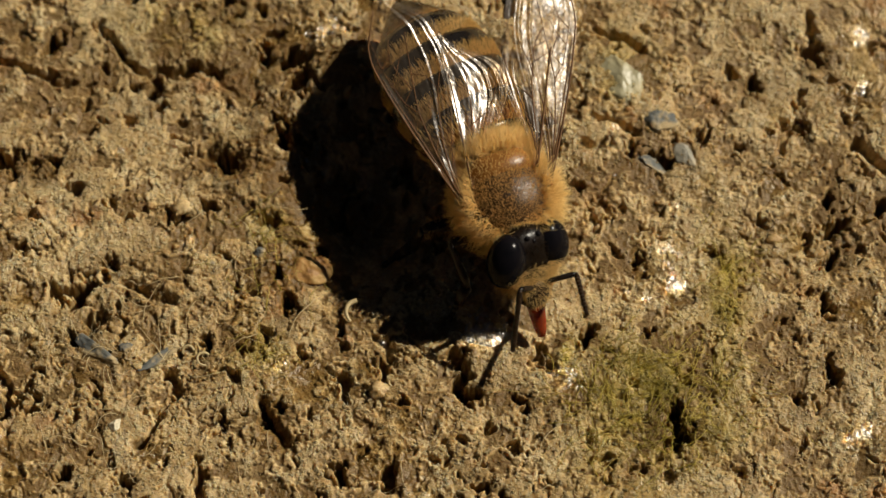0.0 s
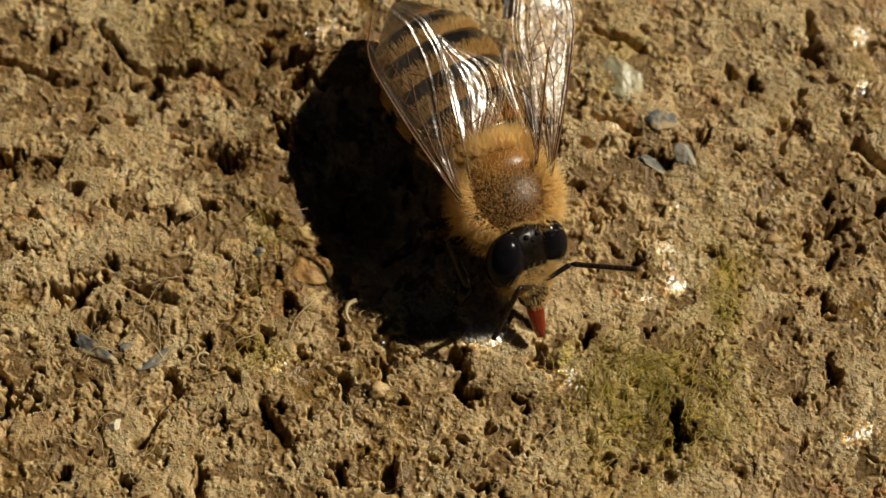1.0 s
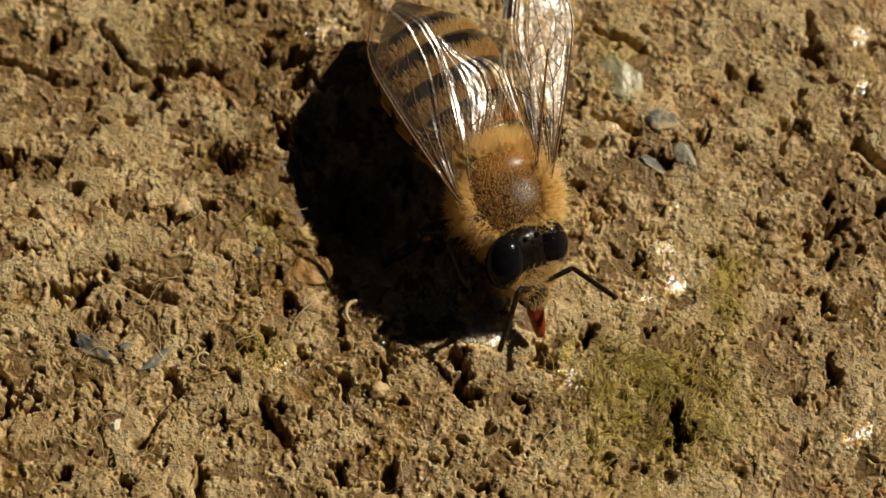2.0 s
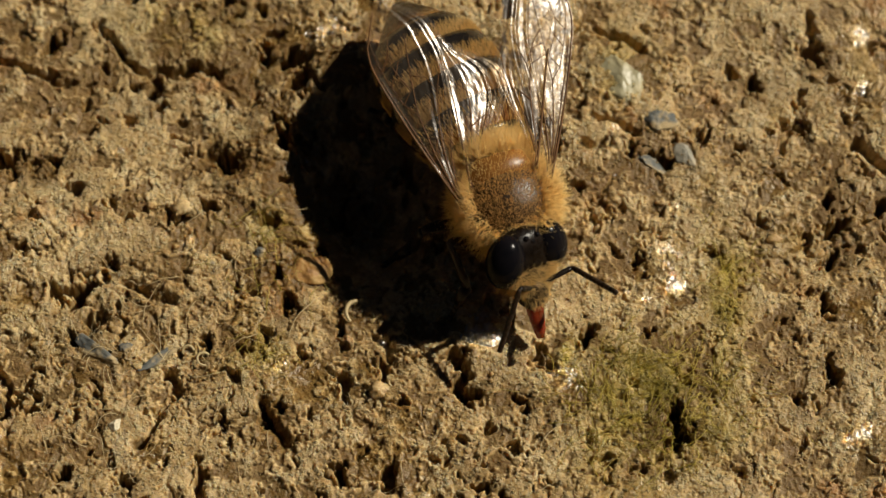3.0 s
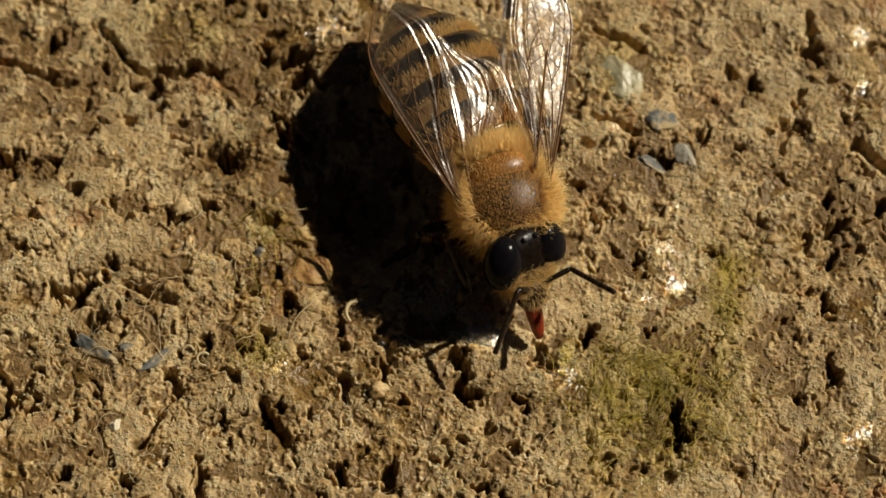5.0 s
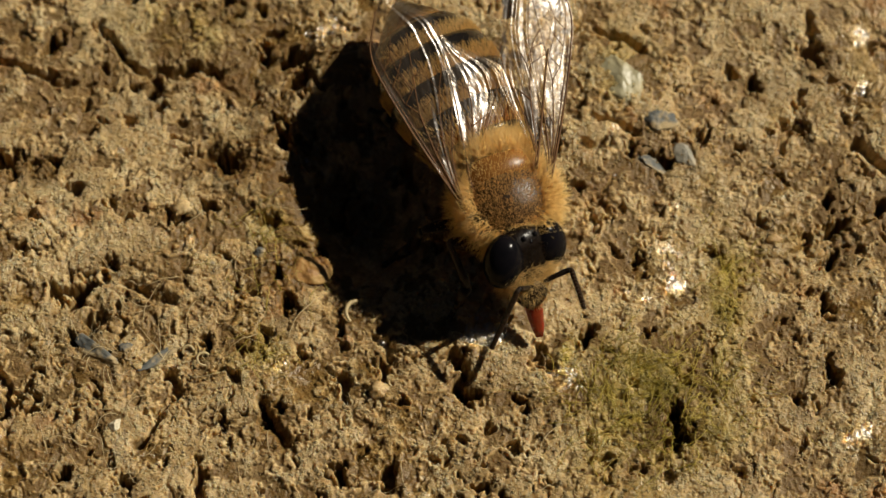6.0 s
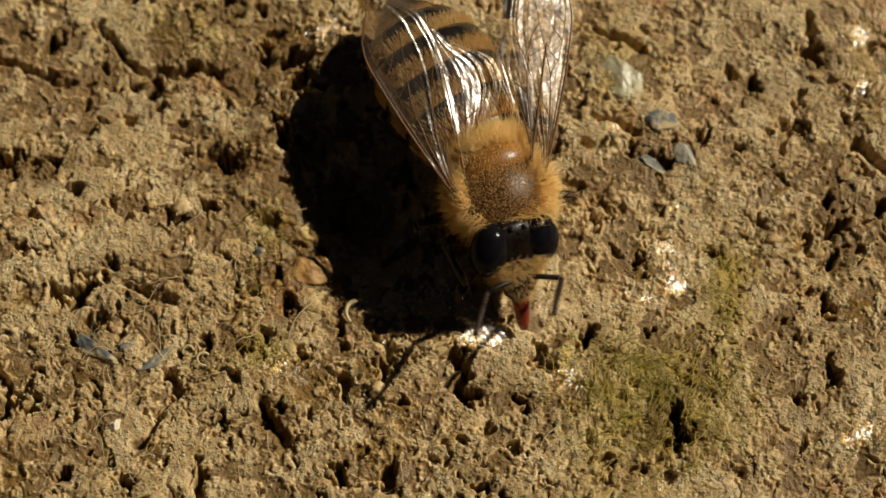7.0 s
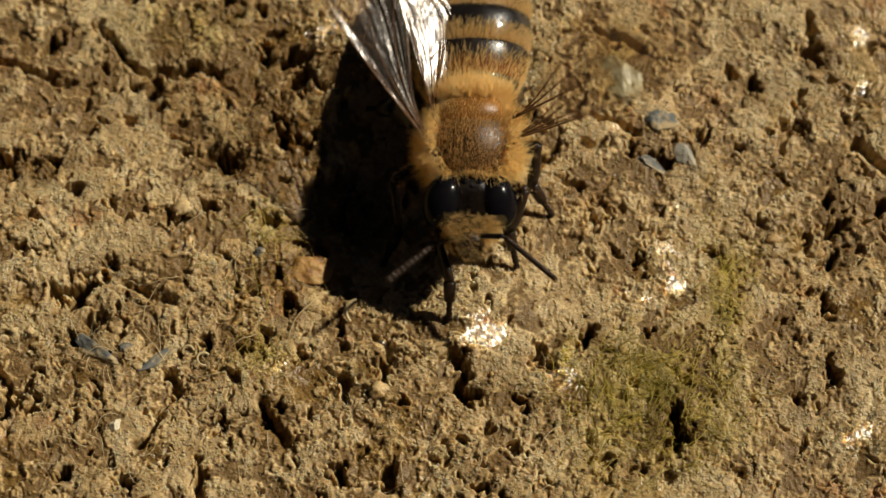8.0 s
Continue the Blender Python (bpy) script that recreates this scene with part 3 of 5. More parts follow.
# head: face looks along -y, its top along z, before the head is tilted
def face_shape(p):
    """Head with a nearly flat front that narrows to the mouth."""
    x, y, z = p
    if y < 0:
        y = -math.sqrt(max(0.0, 1 - (1 - y * y) ** 2.2)) * 0.92
    return (x * (1.0 if z > 0 else 1.0 - 0.50 * -z), y * (1 + 0.15 * max(0, -z)), z * 1.04)


head = part("head", ball((0, 0.05, -0.15), (1.72, 0.85, 1.70), 40, 28, face_shape), CHITIN, bee, "black face with pale golden hair")
for s in (-1, 1):
    part("compound_eye", ball((s * 1.17, -0.16, 0.36), (0.88, 0.82, 1.22), 40, 30, None,
                              Matrix.Rotation(radians(-13 * s), 3, "Y")), EYEBLACK, head, "large glossy black eye")
for x, z in ((-0.3, 1.30), (0.3, 1.30), (0.0, 1.08)):
    part("ocellus", ball((x, -0.52 - 0.2 * (1.3 - z), z), (0.13, 0.13, 0.13), 14, 10), EYEBLACK, head)
part("clypeus", ball((0, -0.74, -1.45), (0.62, 0.36, 0.66), 24, 16), LEGCHITIN, head)
for s in (-1, 1):
    part("mandible", tube([(s * 0.66, -0.25, -1.45), (s * 0.58, -0.45, -1.8), (s * 0.30, -0.52, -2.12), (s * 0.08, -0.5, -2.22)],
                          [0.20, 0.19, 0.15, 0.06], 10, 0.6), LEGCHITIN, head)
FACE_R = np.array((1.74, 0.87, 1.72))


roots, normals = scatter((0, 0.05, -0.15), FACE_R, 2100,
                         lambda d: d[1] < -0.12 and -0.98 < d[2] < 0.02 and abs(d[0]) < 0.85, 8, face_shape)
p2, n2 = scatter((0, 0.05, -0.15), FACE_R, 600, lambda d: d[1] < -0.4 and -0.3 < d[2] < 0.6 and abs(d[0]) < 0.32, 18, face_shape)
part("brow_fuzz", hairs(p2, n2, 0.20, 0.012, (0, 0, -0.2), 0.3, 0.4, 19), DARKHAIR, head, "short dark brow hair")
part("face_fuzz", hairs(roots, normals, 0.42, 0.021, (0.2, -0.2, 0.25), 0.4, 0.5, 9), CREAM, head, "pale golden face hair")
roots, normals = scatter((0, 0.05, -0.15), FACE_R, 160, lambda d: d[2] > 0.45 and abs(d[0]) < 0.6, 10, face_shape)
part("crown_fuzz", hairs(roots, normals, 0.30, 0.016, (0, -0.1, 0.3), 0.3, 0.4, 11), DARKHAIR, head, "sparse dark hair")
roots, normals = scatter((0, -0.74, -1.45), (0.64, 0.38, 0.68), 380, lambda d: d[1] < 0.1, 12)
part("lip_fuzz", hairs(roots, normals, 0.22, 0.013, (0, 0, -0.6), 0.3, 0.3, 13), CREAM, head, "pale whiskers")
roots, normals = scatter((0, 0.3, -0.25), (1.6, 0.8, 1.45), 1500, lambda d: d[1] > 0.65 or d[2] < -0.65, 14)
part("cheek_fuzz", hairs(roots, normals, 0.42, 0.014, (0, 0.2, -0.1), 0.3, 0.4, 15), CREAM, head, "pale cheek fur")
tongue = part("proboscis", merge(tube([(0, 0, 0.3), (0, 0, -0.2), (0.0, -0.02, -0.8), (0.0, -0.02, -1.4), (0, 0, -1.75)],
                                      [0.34, 0.40, 0.35, 0.27, 0.17], 16, 0.75),
                                 tube([(0, -0.2, 0.2), (0, -0.25, -0.5), (0, -0.21, -1.3)], [0.06, 0.05, 0.03], 6)),
              TONGUE, head, "wet red-brown tongue")
SCAPE, FLAG = 1.45, 3.05


def flagellum_shape():
    pts, rad = [(0, 0, 0), (0, 0.10, 0)], [0.08, 0.10]
    for i in range(11):
        a = 0.12 + (FLAG - 0.16) * i / 11
        b = 0.12 + (FLAG - 0.16) * (i + 1) / 11
        pts += [(0, a + 0.02, 0), (0, b - 0.015, 0), (0, b, 0)]
        rad += [0.118, 0.125, 0.106]
    pts.append((0, FLAG, 0))
    rad.append(0.03)
    return tube(pts, rad, 10)


antennae = []
for s in (-1, 1):
    scape = part("antenna_scape", tube([(0, -0.1, 0), (0, 0.06, 0), (0, 0.5, 0), (0, SCAPE - 0.15, 0), (0, SCAPE, 0)],
                                       [0.15, 0.12, 0.115, 0.13, 0.06], 10), CHITIN, head, "slim black antenna base")
    whip = part("antenna_flagellum", flagellum_shape(), LEGCHITIN, head, "ringed dark antenna whip")
    antennae.append((scape, whip))


# wings: root at the origin, length along +y, leading edge on -x (times side)
def wing_fold(u, v):
    """Soft uneven pleats between the veins, in mm."""
    ease = min(1, 4 * u)
    z = 0.018 * math.sin(7.3 * v * math.pi + 2.1 * u + 1.3 * math.sin(4 * u)) * ease * (1 - 0.6 * u) - 0.5 * max(0.0, v - 0.4) ** 2 * ease
    for crease, half, high in ((0.62, 0.035, 0.10), (0.80, 0.045, 0.13), (0.91, 0.035, 0.10)):
        lean = crease + 0.05 * math.sin(2.6 * u + 9 * crease)
        z += high * max(0.0, 1 - abs(v - lean) / half) * ease * (1 - 0.55 * u)
    return z + 0.06 * noise.noise(Vector((v * 5.0, u * 3.2, 0.4))) + 0.016 * noise.noise(Vector((v * 14.0, u * 11.0, 2.4)))


def wing_grid(span, lead, trail, side, nu=60, nv=64):
    verts, faces = [], []
    for i in range(nu + 1):
        u = i / nu
        a, b = lead(u), trail(u)
        for j in range(nv + 1):
            v = j / nv
            x = a + (b - a) * v
            z = wing_fold(u, v) \
                + 0.16 * u * u * (v - 0.5)
            verts.append((side * x, u * span, z))
    for i in range(nu):
        for j in range(nv):
            a = i * (nv + 1) + j
            faces.append((a, a + 1, a + nv + 2, a + nv + 1))
    n = len(verts)
    verts += [(p[0], p[1], p[2] - 0.012) for p in verts]
    faces += [tuple(reversed([q + n for q in f])) for f in faces]
    return verts, faces


def wing_point(span, lead, trail, side, u, v):
    a, b = lead(u), trail(u)
    z = wing_fold(u, v) \
        + 0.16 * u * u * (v - 0.5)
    return (side * (a + (b - a) * v), u * span, z)


def fore_lead(u):
    return -0.10 - 0.40 * math.sin(math.pi * u * 0.8) + 2.1 * max(0.0, u - 0.70) ** 2 * 8.0 * (1 if u < 0.97 else 1.15)


def fore_trail(u):
    return 0.12 + 2.75 * smooth(0.0, 0.72, u) - 1.25 * smooth(0.78, 1.0, u)


def hind_lead(u):
    return 0.5 + 1.3 * u


def hind_trail(u):
    return 0.7 + 3.3 * smooth(0.0, 0.6, u) - 1.9 * smooth(0.66, 1.0, u)


FORE_VEINS = [[(0, .03), (.3, .02), (.6, .015), (.82, .02), (.95, .15)], [(0, .22), (.25, .12), (.5, .07), (.66, .05)],
              [(0.02, .45), (.25, .30), (.45, .30), (.62, .42), (.8, .58)], [(.03, .65), (.3, .62), (.5, .72), (.6, .85)],
              [(.45, .30), (.52, .16), (.62, .12), (.78, .10), (.86, .04)], [(.62, .12), (.66, .26), (.72, .40)],
              [(.52, .16), (.56, .34)], [(.70, .11), (.74, .26), (.83, .36)], [(.25, .30), (.34, .62)], [(.56, .34), (.66, .26), (.74, .26)],
              [(.62, .42), (.58, .60), (.5, .72)], [(.03, .85), (.25, .90), (.42, .95)]]
HIND_VEINS = [[(0, .05), (.4, .03), (.75, .05)], [(0, .35), (.4, .30), (.62, .30), (.85, .45)], [(.1, .6), (.4, .62), (.6, .8)],
              [(.4, .30), (.44, .62)], [(.62, .30), (.72, .06)]]


def build_wing(kind, span, lead, trail, veins, side):
    wing = part(kind, wing_grid(span, lead, trail, side), MEMBRANE, bee, "clear glossy wing with brown veins")
    for k, vein in enumerate(veins):
        path = []
        for (u0, v0), (u1, v1) in zip(vein[:-1], vein[1:]):
            path += [wing_point(span, lead, trail, side, u0 + (u1 - u0) * q / 6, v0 + (v1 - v0) * q / 6) for q in range(6)]
        path.append(wing_point(span, lead, trail, side, *vein[-1]))
        thick = 0.060 if k == 0 else (0.038 if k < 4 else 0.024)
        part("vein", tube(path, [thick * (1 - 0.55 * i / len(path)) for i in range(len(path))], 6), VEIN, wing)
    return wing


wings = []
for s in (1, -1):
    wings.append((build_wing("forewing", 9.6, fore_lead, fore_trail, FORE_VEINS, s),
                  build_wing("hindwing", 7.0, hind_lead, hind_trail, HIND_VEINS, s)))

# legs: femur along +y from the hip, tibia and tarsus carried by it
LEGS = {}


def build_leg(kind, key, lengths, thick):
    f, t, a = lengths
    leg = part(kind, merge(tube([(0, -0.5, 0), (0, -0.1, 0), (0, 0.25, 0), (0, f * 0.55, 0), (0, f * 0.92, 0), (0, f, 0)],
                                [0.30, 0.28, thick, thick * 1.15, thick * 0.8, thick * 0.5], 12)), LEGCHITIN, bee,
               "brown-black jointed leg")
    wide = 2.0 if kind == "hind_leg" else 1.15
    tibia = part("tibia", tube([(0, 0, 0), (0, t * 0.2, 0), (0, t * 0.75, 0), (0, t, 0)],
                               [thick * 0.6, thick * 0.75, thick * wide, thick * 0.9 * wide], 12, 0.6), LEGCHITIN, leg)
    joints = [(0, 0, 0), (0, 0.06, 0), (0, a * 0.48, 0), (0, a * 0.5, 0)]
    rad = [thick * 0.5, thick * 0.8 * wide, thick * 0.7 * wide, thick * 0.35]
    for i in range(4):
        b = a * (0.5 + 0.115 * i)
        joints += [(0, b + 0.02, 0), (0, b + a * 0.10, 0), (0, b + a * 0.113, 0)]
        rad += [thick * 0.38, thick * 0.5, thick * 0.28]
    tarsus = part("tarsus", merge(tube(joints, rad, 10, 0.75),
                                  tube([(0.0, a * 0.95, 0), (0.10, a * 1.0, -0.04), (0.13, a, -0.12)], [0.05, 0.04, 0.015], 6),
                                  tube([(0.0, a * 0.95, 0), (-0.10, a * 1.0, -0.04), (-0.13, a, -0.12)], [0.05, 0.04, 0.015], 6)),
                  LEGCHITIN, leg)
    rng = np.random.default_rng(len(LEGS) + 70)
    count = 170
    y, ang = rng.uniform(0.1, f, count), rng.uniform(0, 6.28, count)
    nrm = np.stack([np.cos(ang), np.zeros(count), np.sin(ang)], 1)
    part("leg_bristles", hairs(nrm * thick * 0.9 + np.stack([0 * y, y, 0 * y], 1), nrm, 0.3, 0.018, (0, 0.4, 0), 0.2, 0.3, 71),
         CREAM, leg, "pale bristles")
    LEGS[key] = (leg, tibia, tarsus, lengths)


SIZES = {"front_leg": (2.4, 2.2, 2.1), "middle_leg": (2.6, 2.4, 2.2), "hind_leg": (2.4, 2.7, 2.6)}
for kind in SIZES:
    for s in (-1, 1):
        build_leg(kind, (kind, s), SIZES[kind], {"front_leg": 0.31, "middle_leg": 0.31, "hind_leg": 0.31}[kind])
HIPS = {"front_leg": (0.9, -1.6, 1.8), "middle_leg": (1.2, -0.1, 1.7), "hind_leg": (0.7, 1.1, 1.6)}


def bone(a, b, pole):
    """Pose with its origin at a, +y towards b and z leaning to pole (mm in, metres out)."""
    a, b = Vector(a), Vector(b)
    y = (b - a).normalized()
    x = y.cross(Vector(pole))
    if x.length < 1e-4:
        x = y.cross(Vector((1, 0, 0)))
    x.normalize()
    z = x.cross(y)
    m = Matrix((x, y, z)).transposed().to_4x4()
    m.translation = a * MM
    return m


def leg_poses(key, bee_pose, foot):
    """Poses of femur, tibia and tarsus for a foot at a place in the world (mm), with the bee at bee_pose."""
    f, t, a = LEGS[key][3]
    hip = Vector(HIPS[key[0]])
    hip.x *= key[1]
    goal = (bee_pose.inverted() @ (Vector(foot) * MM)) / MM
    flat = Vector((hip.x - goal.x, hip.y - goal.y, 0)).normalized()
    ankle = goal + (flat * 0.62 + Vector((0, 0, 0.78))).normalized() * a * 0.97
    reach = ankle - hip
    d = reach.length
    if d > 0.985 * (f + t):
        ankle = hip + reach * (0.985 * (f + t) / d)
        reach = ankle - hip
        d = reach.length
    along = (f * f - t * t + d * d) / (2 * d)
    out = math.sqrt(max(0.01, f * f - along * along))
    w = reach.normalized()
    pole = Vector((key[1] * (2.2 if key[1] < 0 else 0.7), 0, 1.0))
    pole = (pole - w * pole.dot(w)).normalized()
    knee = hip + w * along + pole * out
    femur = bone(hip, knee, pole)
    back = femur.inverted()
    return femur, back @ bone(knee, ankle, pole), back @ bone(ankle, goal, (0, 0, 1))


# ---- stones, crumbs, water, fibres ----
def stone(name, x, y, radii, turn, material, label, seed, sink=0.35):
    rng = np.random.default_rng(seed)
    cuts = [(Vector(rng.normal(0, 1, 3)).normalized(), rng.uniform(0.45, 0.85)) for _ in range(11)]

    def facet(p):
        v = Vector(p)
        for n, d in cuts:
            over = v.dot(n) - d
            if over > 0:
                v = v - n * over
        return v * (1 + 0.12 * noise.noise(v * 3.1 + Vector((seed, 0, 0))) + 0.08 * noise.noise(v * 7.0) + 0.04 * noise.noise(v * 15.0))

    ob = new(name, solid(name, ball((0, 0, 0), radii, 44, 32, facet), material))
    ob.matrix_basis = pose(x * MM, y * MM, (rest(x, y) + radii[2] * (1 - 2 * sink)) * MM, 0, 0, turn)
    return tagged(ob, label, "stone")


stone("stone", -12.5, -5.1, (1.40, 0.42, 0.45), 38, SLATE, "blue-grey wet stone sunk in the crust", 1, 0.70)
stone("stone", -15.1, -4.75, (1.20, 0.48, 0.45), -37, SLATE, "dark grey wet stone beside a black pit", 9, 0.72)
stone("stone", -13.8, -4.6, (0.38, 0.34, 0.3), 10, SLATE, "small dark grey stone half covered with mud", 12, 0.55)
stone("stone", 8.35, 7.9, (1.05, 1.85, 0.55), 30, PALE, "pale greenish stone sunk in the crust", 2, 0.66)
stone("stone", 9.9, 6.2, (1.0, 0.75, 0.5), -15, SLATE, "dark grey wet stone sunk in the crust", 3, 0.74)
stone("stone", 9.2, 4.2, (0.9, 0.42, 0.4), -35, SLATE, "dark grey wet stone in a black pit", 13, 0.78)
stone("stone", 10.85, 4.45, (0.62, 0.85, 0.5), 28, GREY, "small pale grey stone beside a pit", 4, 0.74)
stone("stone", -6.0, -0.7, (1.3, 1.1, 0.6), 20, RUST, "rusty orange stone beside a shadowed hollow", 5, 0.66)
stone("pebble", -14.1, -8.2, (0.32, 0.25, 0.22), 30, CHALK, "tiny white chalk pebble on the crust", 6, 0.3)
stone("pebble", -8.1, -0.2, (0.3, 0.25, 0.22), 50, SLATE, "tiny blue-grey pebble on the crust", 7, 0.3)


def build_clumps():
    """Crumbly clumps of lime mud all over the crust, one joined mesh made of a few shapes."""
    rng = np.random.default_rng(5)

    def shapes(level, count):
        bm = bmesh.new()
        bmesh.ops.create_icosphere(bm, subdivisions=level, radius=1.0)
        tri = np.array([[v.index for v in f.verts] for f in bm.faces])
        made = []
        for k in range(count):
            pts = []
            for v in bm.verts:
                p, q = v.co, v.co * 1.3 + Vector((7.1 * k, 3.3, 0))
                swell = 0.42 * noise.noise(q) + 0.34 * abs(noise.noise(q * 2.3)) + 0.34 * abs(noise.noise(q * 4.9)) + 0.16 * noise.noise(q * 9.0)
                pts.append(p * (1 + 1.25 * swell))
            made.append(np.array([p[:] for p in pts]))
        bm.free()
        return made, tri

    all_v, all_f, n = [], [], 0
    for level, kinds, count, lo, hi in ((3, 10, 30, 0.3, 0.5), (3, 12, 260, 0.12, 0.24)):
        made, tri = shapes(level, kinds)
        x, y = rng.uniform(-21.3, 21.3, count), rng.uniform(-12.9, 13.7, count)
        z = ground_height(x, y)
        calm = np.exp(-(((x - 4.4) / 2.6) ** 2 + ((y + 2.4) / 2.4) ** 2)) + np.exp(-(((x - 9.5) / 1.6) ** 2 + ((y - 5.0) / 1.4) ** 2))
        keep = (flocs(x, y) > 0.05) & (z > -0.7) & (calm < 0.5)
        for px, py, pz in zip(x[keep], y[keep], z[keep]):
            size = lo + (hi - lo) * rng.random() ** 2
            turn = np.array(Euler(rng.uniform(0, 6.28, 3)).to_matrix())
            squash = np.array((1, rng.uniform(0.7, 1.0), rng.uniform(0.45, 0.7)))
            all_v.append((made[rng.integers(kinds)] @ turn.T) * squash * size + (px, py, pz - 0.22 * size))
            all_f.append(tri + n)
            n += len(all_v[-1])
    flat, faces = np.concatenate(all_v), np.concatenate(all_f)
    me = bpy.data.meshes.new("mud_clumps")
    me.from_pydata((flat * MM).tolist(), [], faces.tolist())
    me.polygons.foreach_set("use_smooth", [True] * len(me.polygons))
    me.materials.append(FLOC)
    stain(me, flat[:, 0], flat[:, 1])
    tagged(new("mud_clumps", me), "crumbly clumps of pale lime mud on the crust", "clumps", kind="stuff")


build_clumps()


def build_crumbs():
    """Tiny lime crumbs all over the crust, one joined mesh."""
    rng = np.random.default_rng(15)
    base = np.array([(1, 0, 0), (-1, 0, 0), (0, 1, 0), (0, -1, 0), (0, 0, 1), (0, 0, -1)], float)
    tri = np.array([(0, 2, 4), (2, 1, 4), (1, 3, 4), (3, 0, 4), (2, 0, 5), (1, 2, 5), (3, 1, 5), (0, 3, 5)])
    count = 80000
    x, y = rng.uniform(-21.3, 21.3, count), rng.uniform(-12.9, 13.7, count)
    z = ground_height(x, y)
    keep = ((flocs(x, y) > rng.normal(-0.06, 0.10, count)) | (rng.random(count) < 0.3)) & (z > -0.7)
    x, y, z = x[keep], y[keep], z[keep]
    count = len(x)
    size = np.clip(rng.lognormal(-3.1, 0.40, count), 0.022, 0.11)
    shape = base[None] * (1 + rng.uniform(-0.6, 0.6, (count, len(base), 1))) * rng.uniform(0.45, 1.4, (count, 1, 3))
    flat = (shape * size[:, None, None] + np.stack([x, y, z - size * 0.05], 1)[:, None, :]).reshape(-1, 3)
    faces = (tri[None] + (np.arange(count) * len(base))[:, None, None]).reshape(-1, 3)
    me = bpy.data.meshes.new("crumbs")
    me.from_pydata((flat * MM).tolist(), [], faces.tolist())
    me.polygons.foreach_set("use_smooth", [True] * len(me.polygons))
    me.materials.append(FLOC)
    stain(me, flat[:, 0], flat[:, 1])
    tagged(new("crumbs", me), "tiny loose tan lime crumbs on the crust", "crumbs", kind="stuff")


build_crumbs()


def build_fluff():
    """Short curled threads of lime-coated algae that make the crust look felted."""
    rng = np.random.default_rng(6)
    count = 30000
    x, y = rng.uniform(-21, 21, count), rng.uniform(-12.8, 13.6, count)
    z = ground_height(x, y)
    keep = (flocs(x, y) > rng.normal(-0.10, 0.10, count)) & (z > -0.9)
    roots = np.stack([x, y, z], 1)[keep]
    up = np.tile((0.0, 0.0, 0.5), (len(roots), 1))
    shape = hairs(roots, up, 0.17, 0.034, (0, 0, 0), 0.9, 0.8, 8)
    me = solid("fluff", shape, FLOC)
    flat = np.asarray(shape[0])
    stain(me, flat[:, 0], flat[:, 1])
    tagged(new("fluff", me), "felt of short lime-coated threads on the crust", "fluff", kind="stuff")


build_fluff()


def fibre(rng, x, y, length, lift, bend):
    """Points of a thin fibre that lies on the crust."""
    a, pts = rng.uniform(0, 2 * math.pi), []
    turn = rng.normal(0, bend)
    n = 9
    for i in range(n):
        pts.append([x, y])
        x, y, a = x + math.cos(a) * length / n, y + math.sin(a) * length / n, a + turn + rng.normal(0, 0.18)
    pts = np.array(pts)
    pts = np.column_stack([pts, ground_height(pts[:, 0], pts[:, 1]) + 0.03]).tolist()
    top = max(p[2] for p in pts)
    for i, p in enumerate(pts):
        p[2] = max(p[2], top * 0.5 + p[2] * 0.5) + lift * math.sin(math.pi * i / (n - 1))
    return pts


def build_fibres(name, material, label, spots, width, seed):
    """spots: count, centre and spread in mm."""
    rng = np.random.default_rng(seed)
    shapes = []
    for count, cx, cy, sx, sy, length in spots:
        for _ in range(count):
            pts = fibre(rng, rng.normal(cx, sx), rng.normal(cy, sy), length * rng.uniform(0.5, 1.3), rng.uniform(0, 0.25), 0.12)
            shapes.append(tube(pts, [width * rng.uniform(0.7, 1.2)] * 8 + [width * 0.4], 4))
    tagged(new(name, solid(name, merge(*shapes), material)), label, name.split("_")[-1], kind="stuff")


build_fibres("algae_filaments", ALGA, "olive algae threads tangled on the wet crust",
             [(190, 9.6, -7.3, 1.9, 1.5, 1.8), (40, 12.5, -1.9, 0.5, 1.6, 1.4), (30, -7.6, -0.3, 0.9, 1.4, 2.0), (25, 7.2, -5.5, 1.2, 1.0, 1.5),
              (25, -8.0, -5.2, 0.7, 0.6, 1.0), (20, 6.0, -8.0, 1.0, 1.2, 1.4), (24, 13.0, -0.9, 0.45, 0.5, 1.2), (90, 8.6, -6.0, 1.8, 0.8, 1.4)], 0.016, 21)
build_fibres("root_fibres", STRAW, "thin straw-coloured root fibres on the crust",
             [(55, -9.0, -5.0, 4.5, 3.5, 2.0), (30, -15.0, -6.0, 3.0, 3.5, 1.8), (14, -8.0, 5.0, 6.0, 4.0, 1.8), (14, 2.0, -8.0, 4.0, 2.0, 1.6)], 0.017, 22)


def root_curl(x, y, radius, start, sweep, thick, label):
    pts = [(radius * math.cos(radians(start + sweep * i / 12)), radius * math.sin(radians(start + sweep * i / 12)),
            0.12 * math.sin(math.pi * i / 12)) for i in range(13)]
    ob = new("root_curl", solid("root_curl", tube(pts, [thick * (1 - 0.5 * i / 12) for i in range(13)], 8), STRAW))
    ob.matrix_basis = pose(x * MM, y * MM, (rest(x, y) + 0.12) * MM)
    return tagged(ob, label, "root")


root_curl(-10.4, -5.2, 0.28, 40, 250, 0.07, "pale curled rootlet lying on the crust")
root_curl(-11.1, -4.8, 0.24, 10, 200, 0.07, "pale curled rootlet lying on the crust")
root_curl(-3.7, -2.9, 0.55, 100, 130, 0.12, "pale stub of a root above the crust")


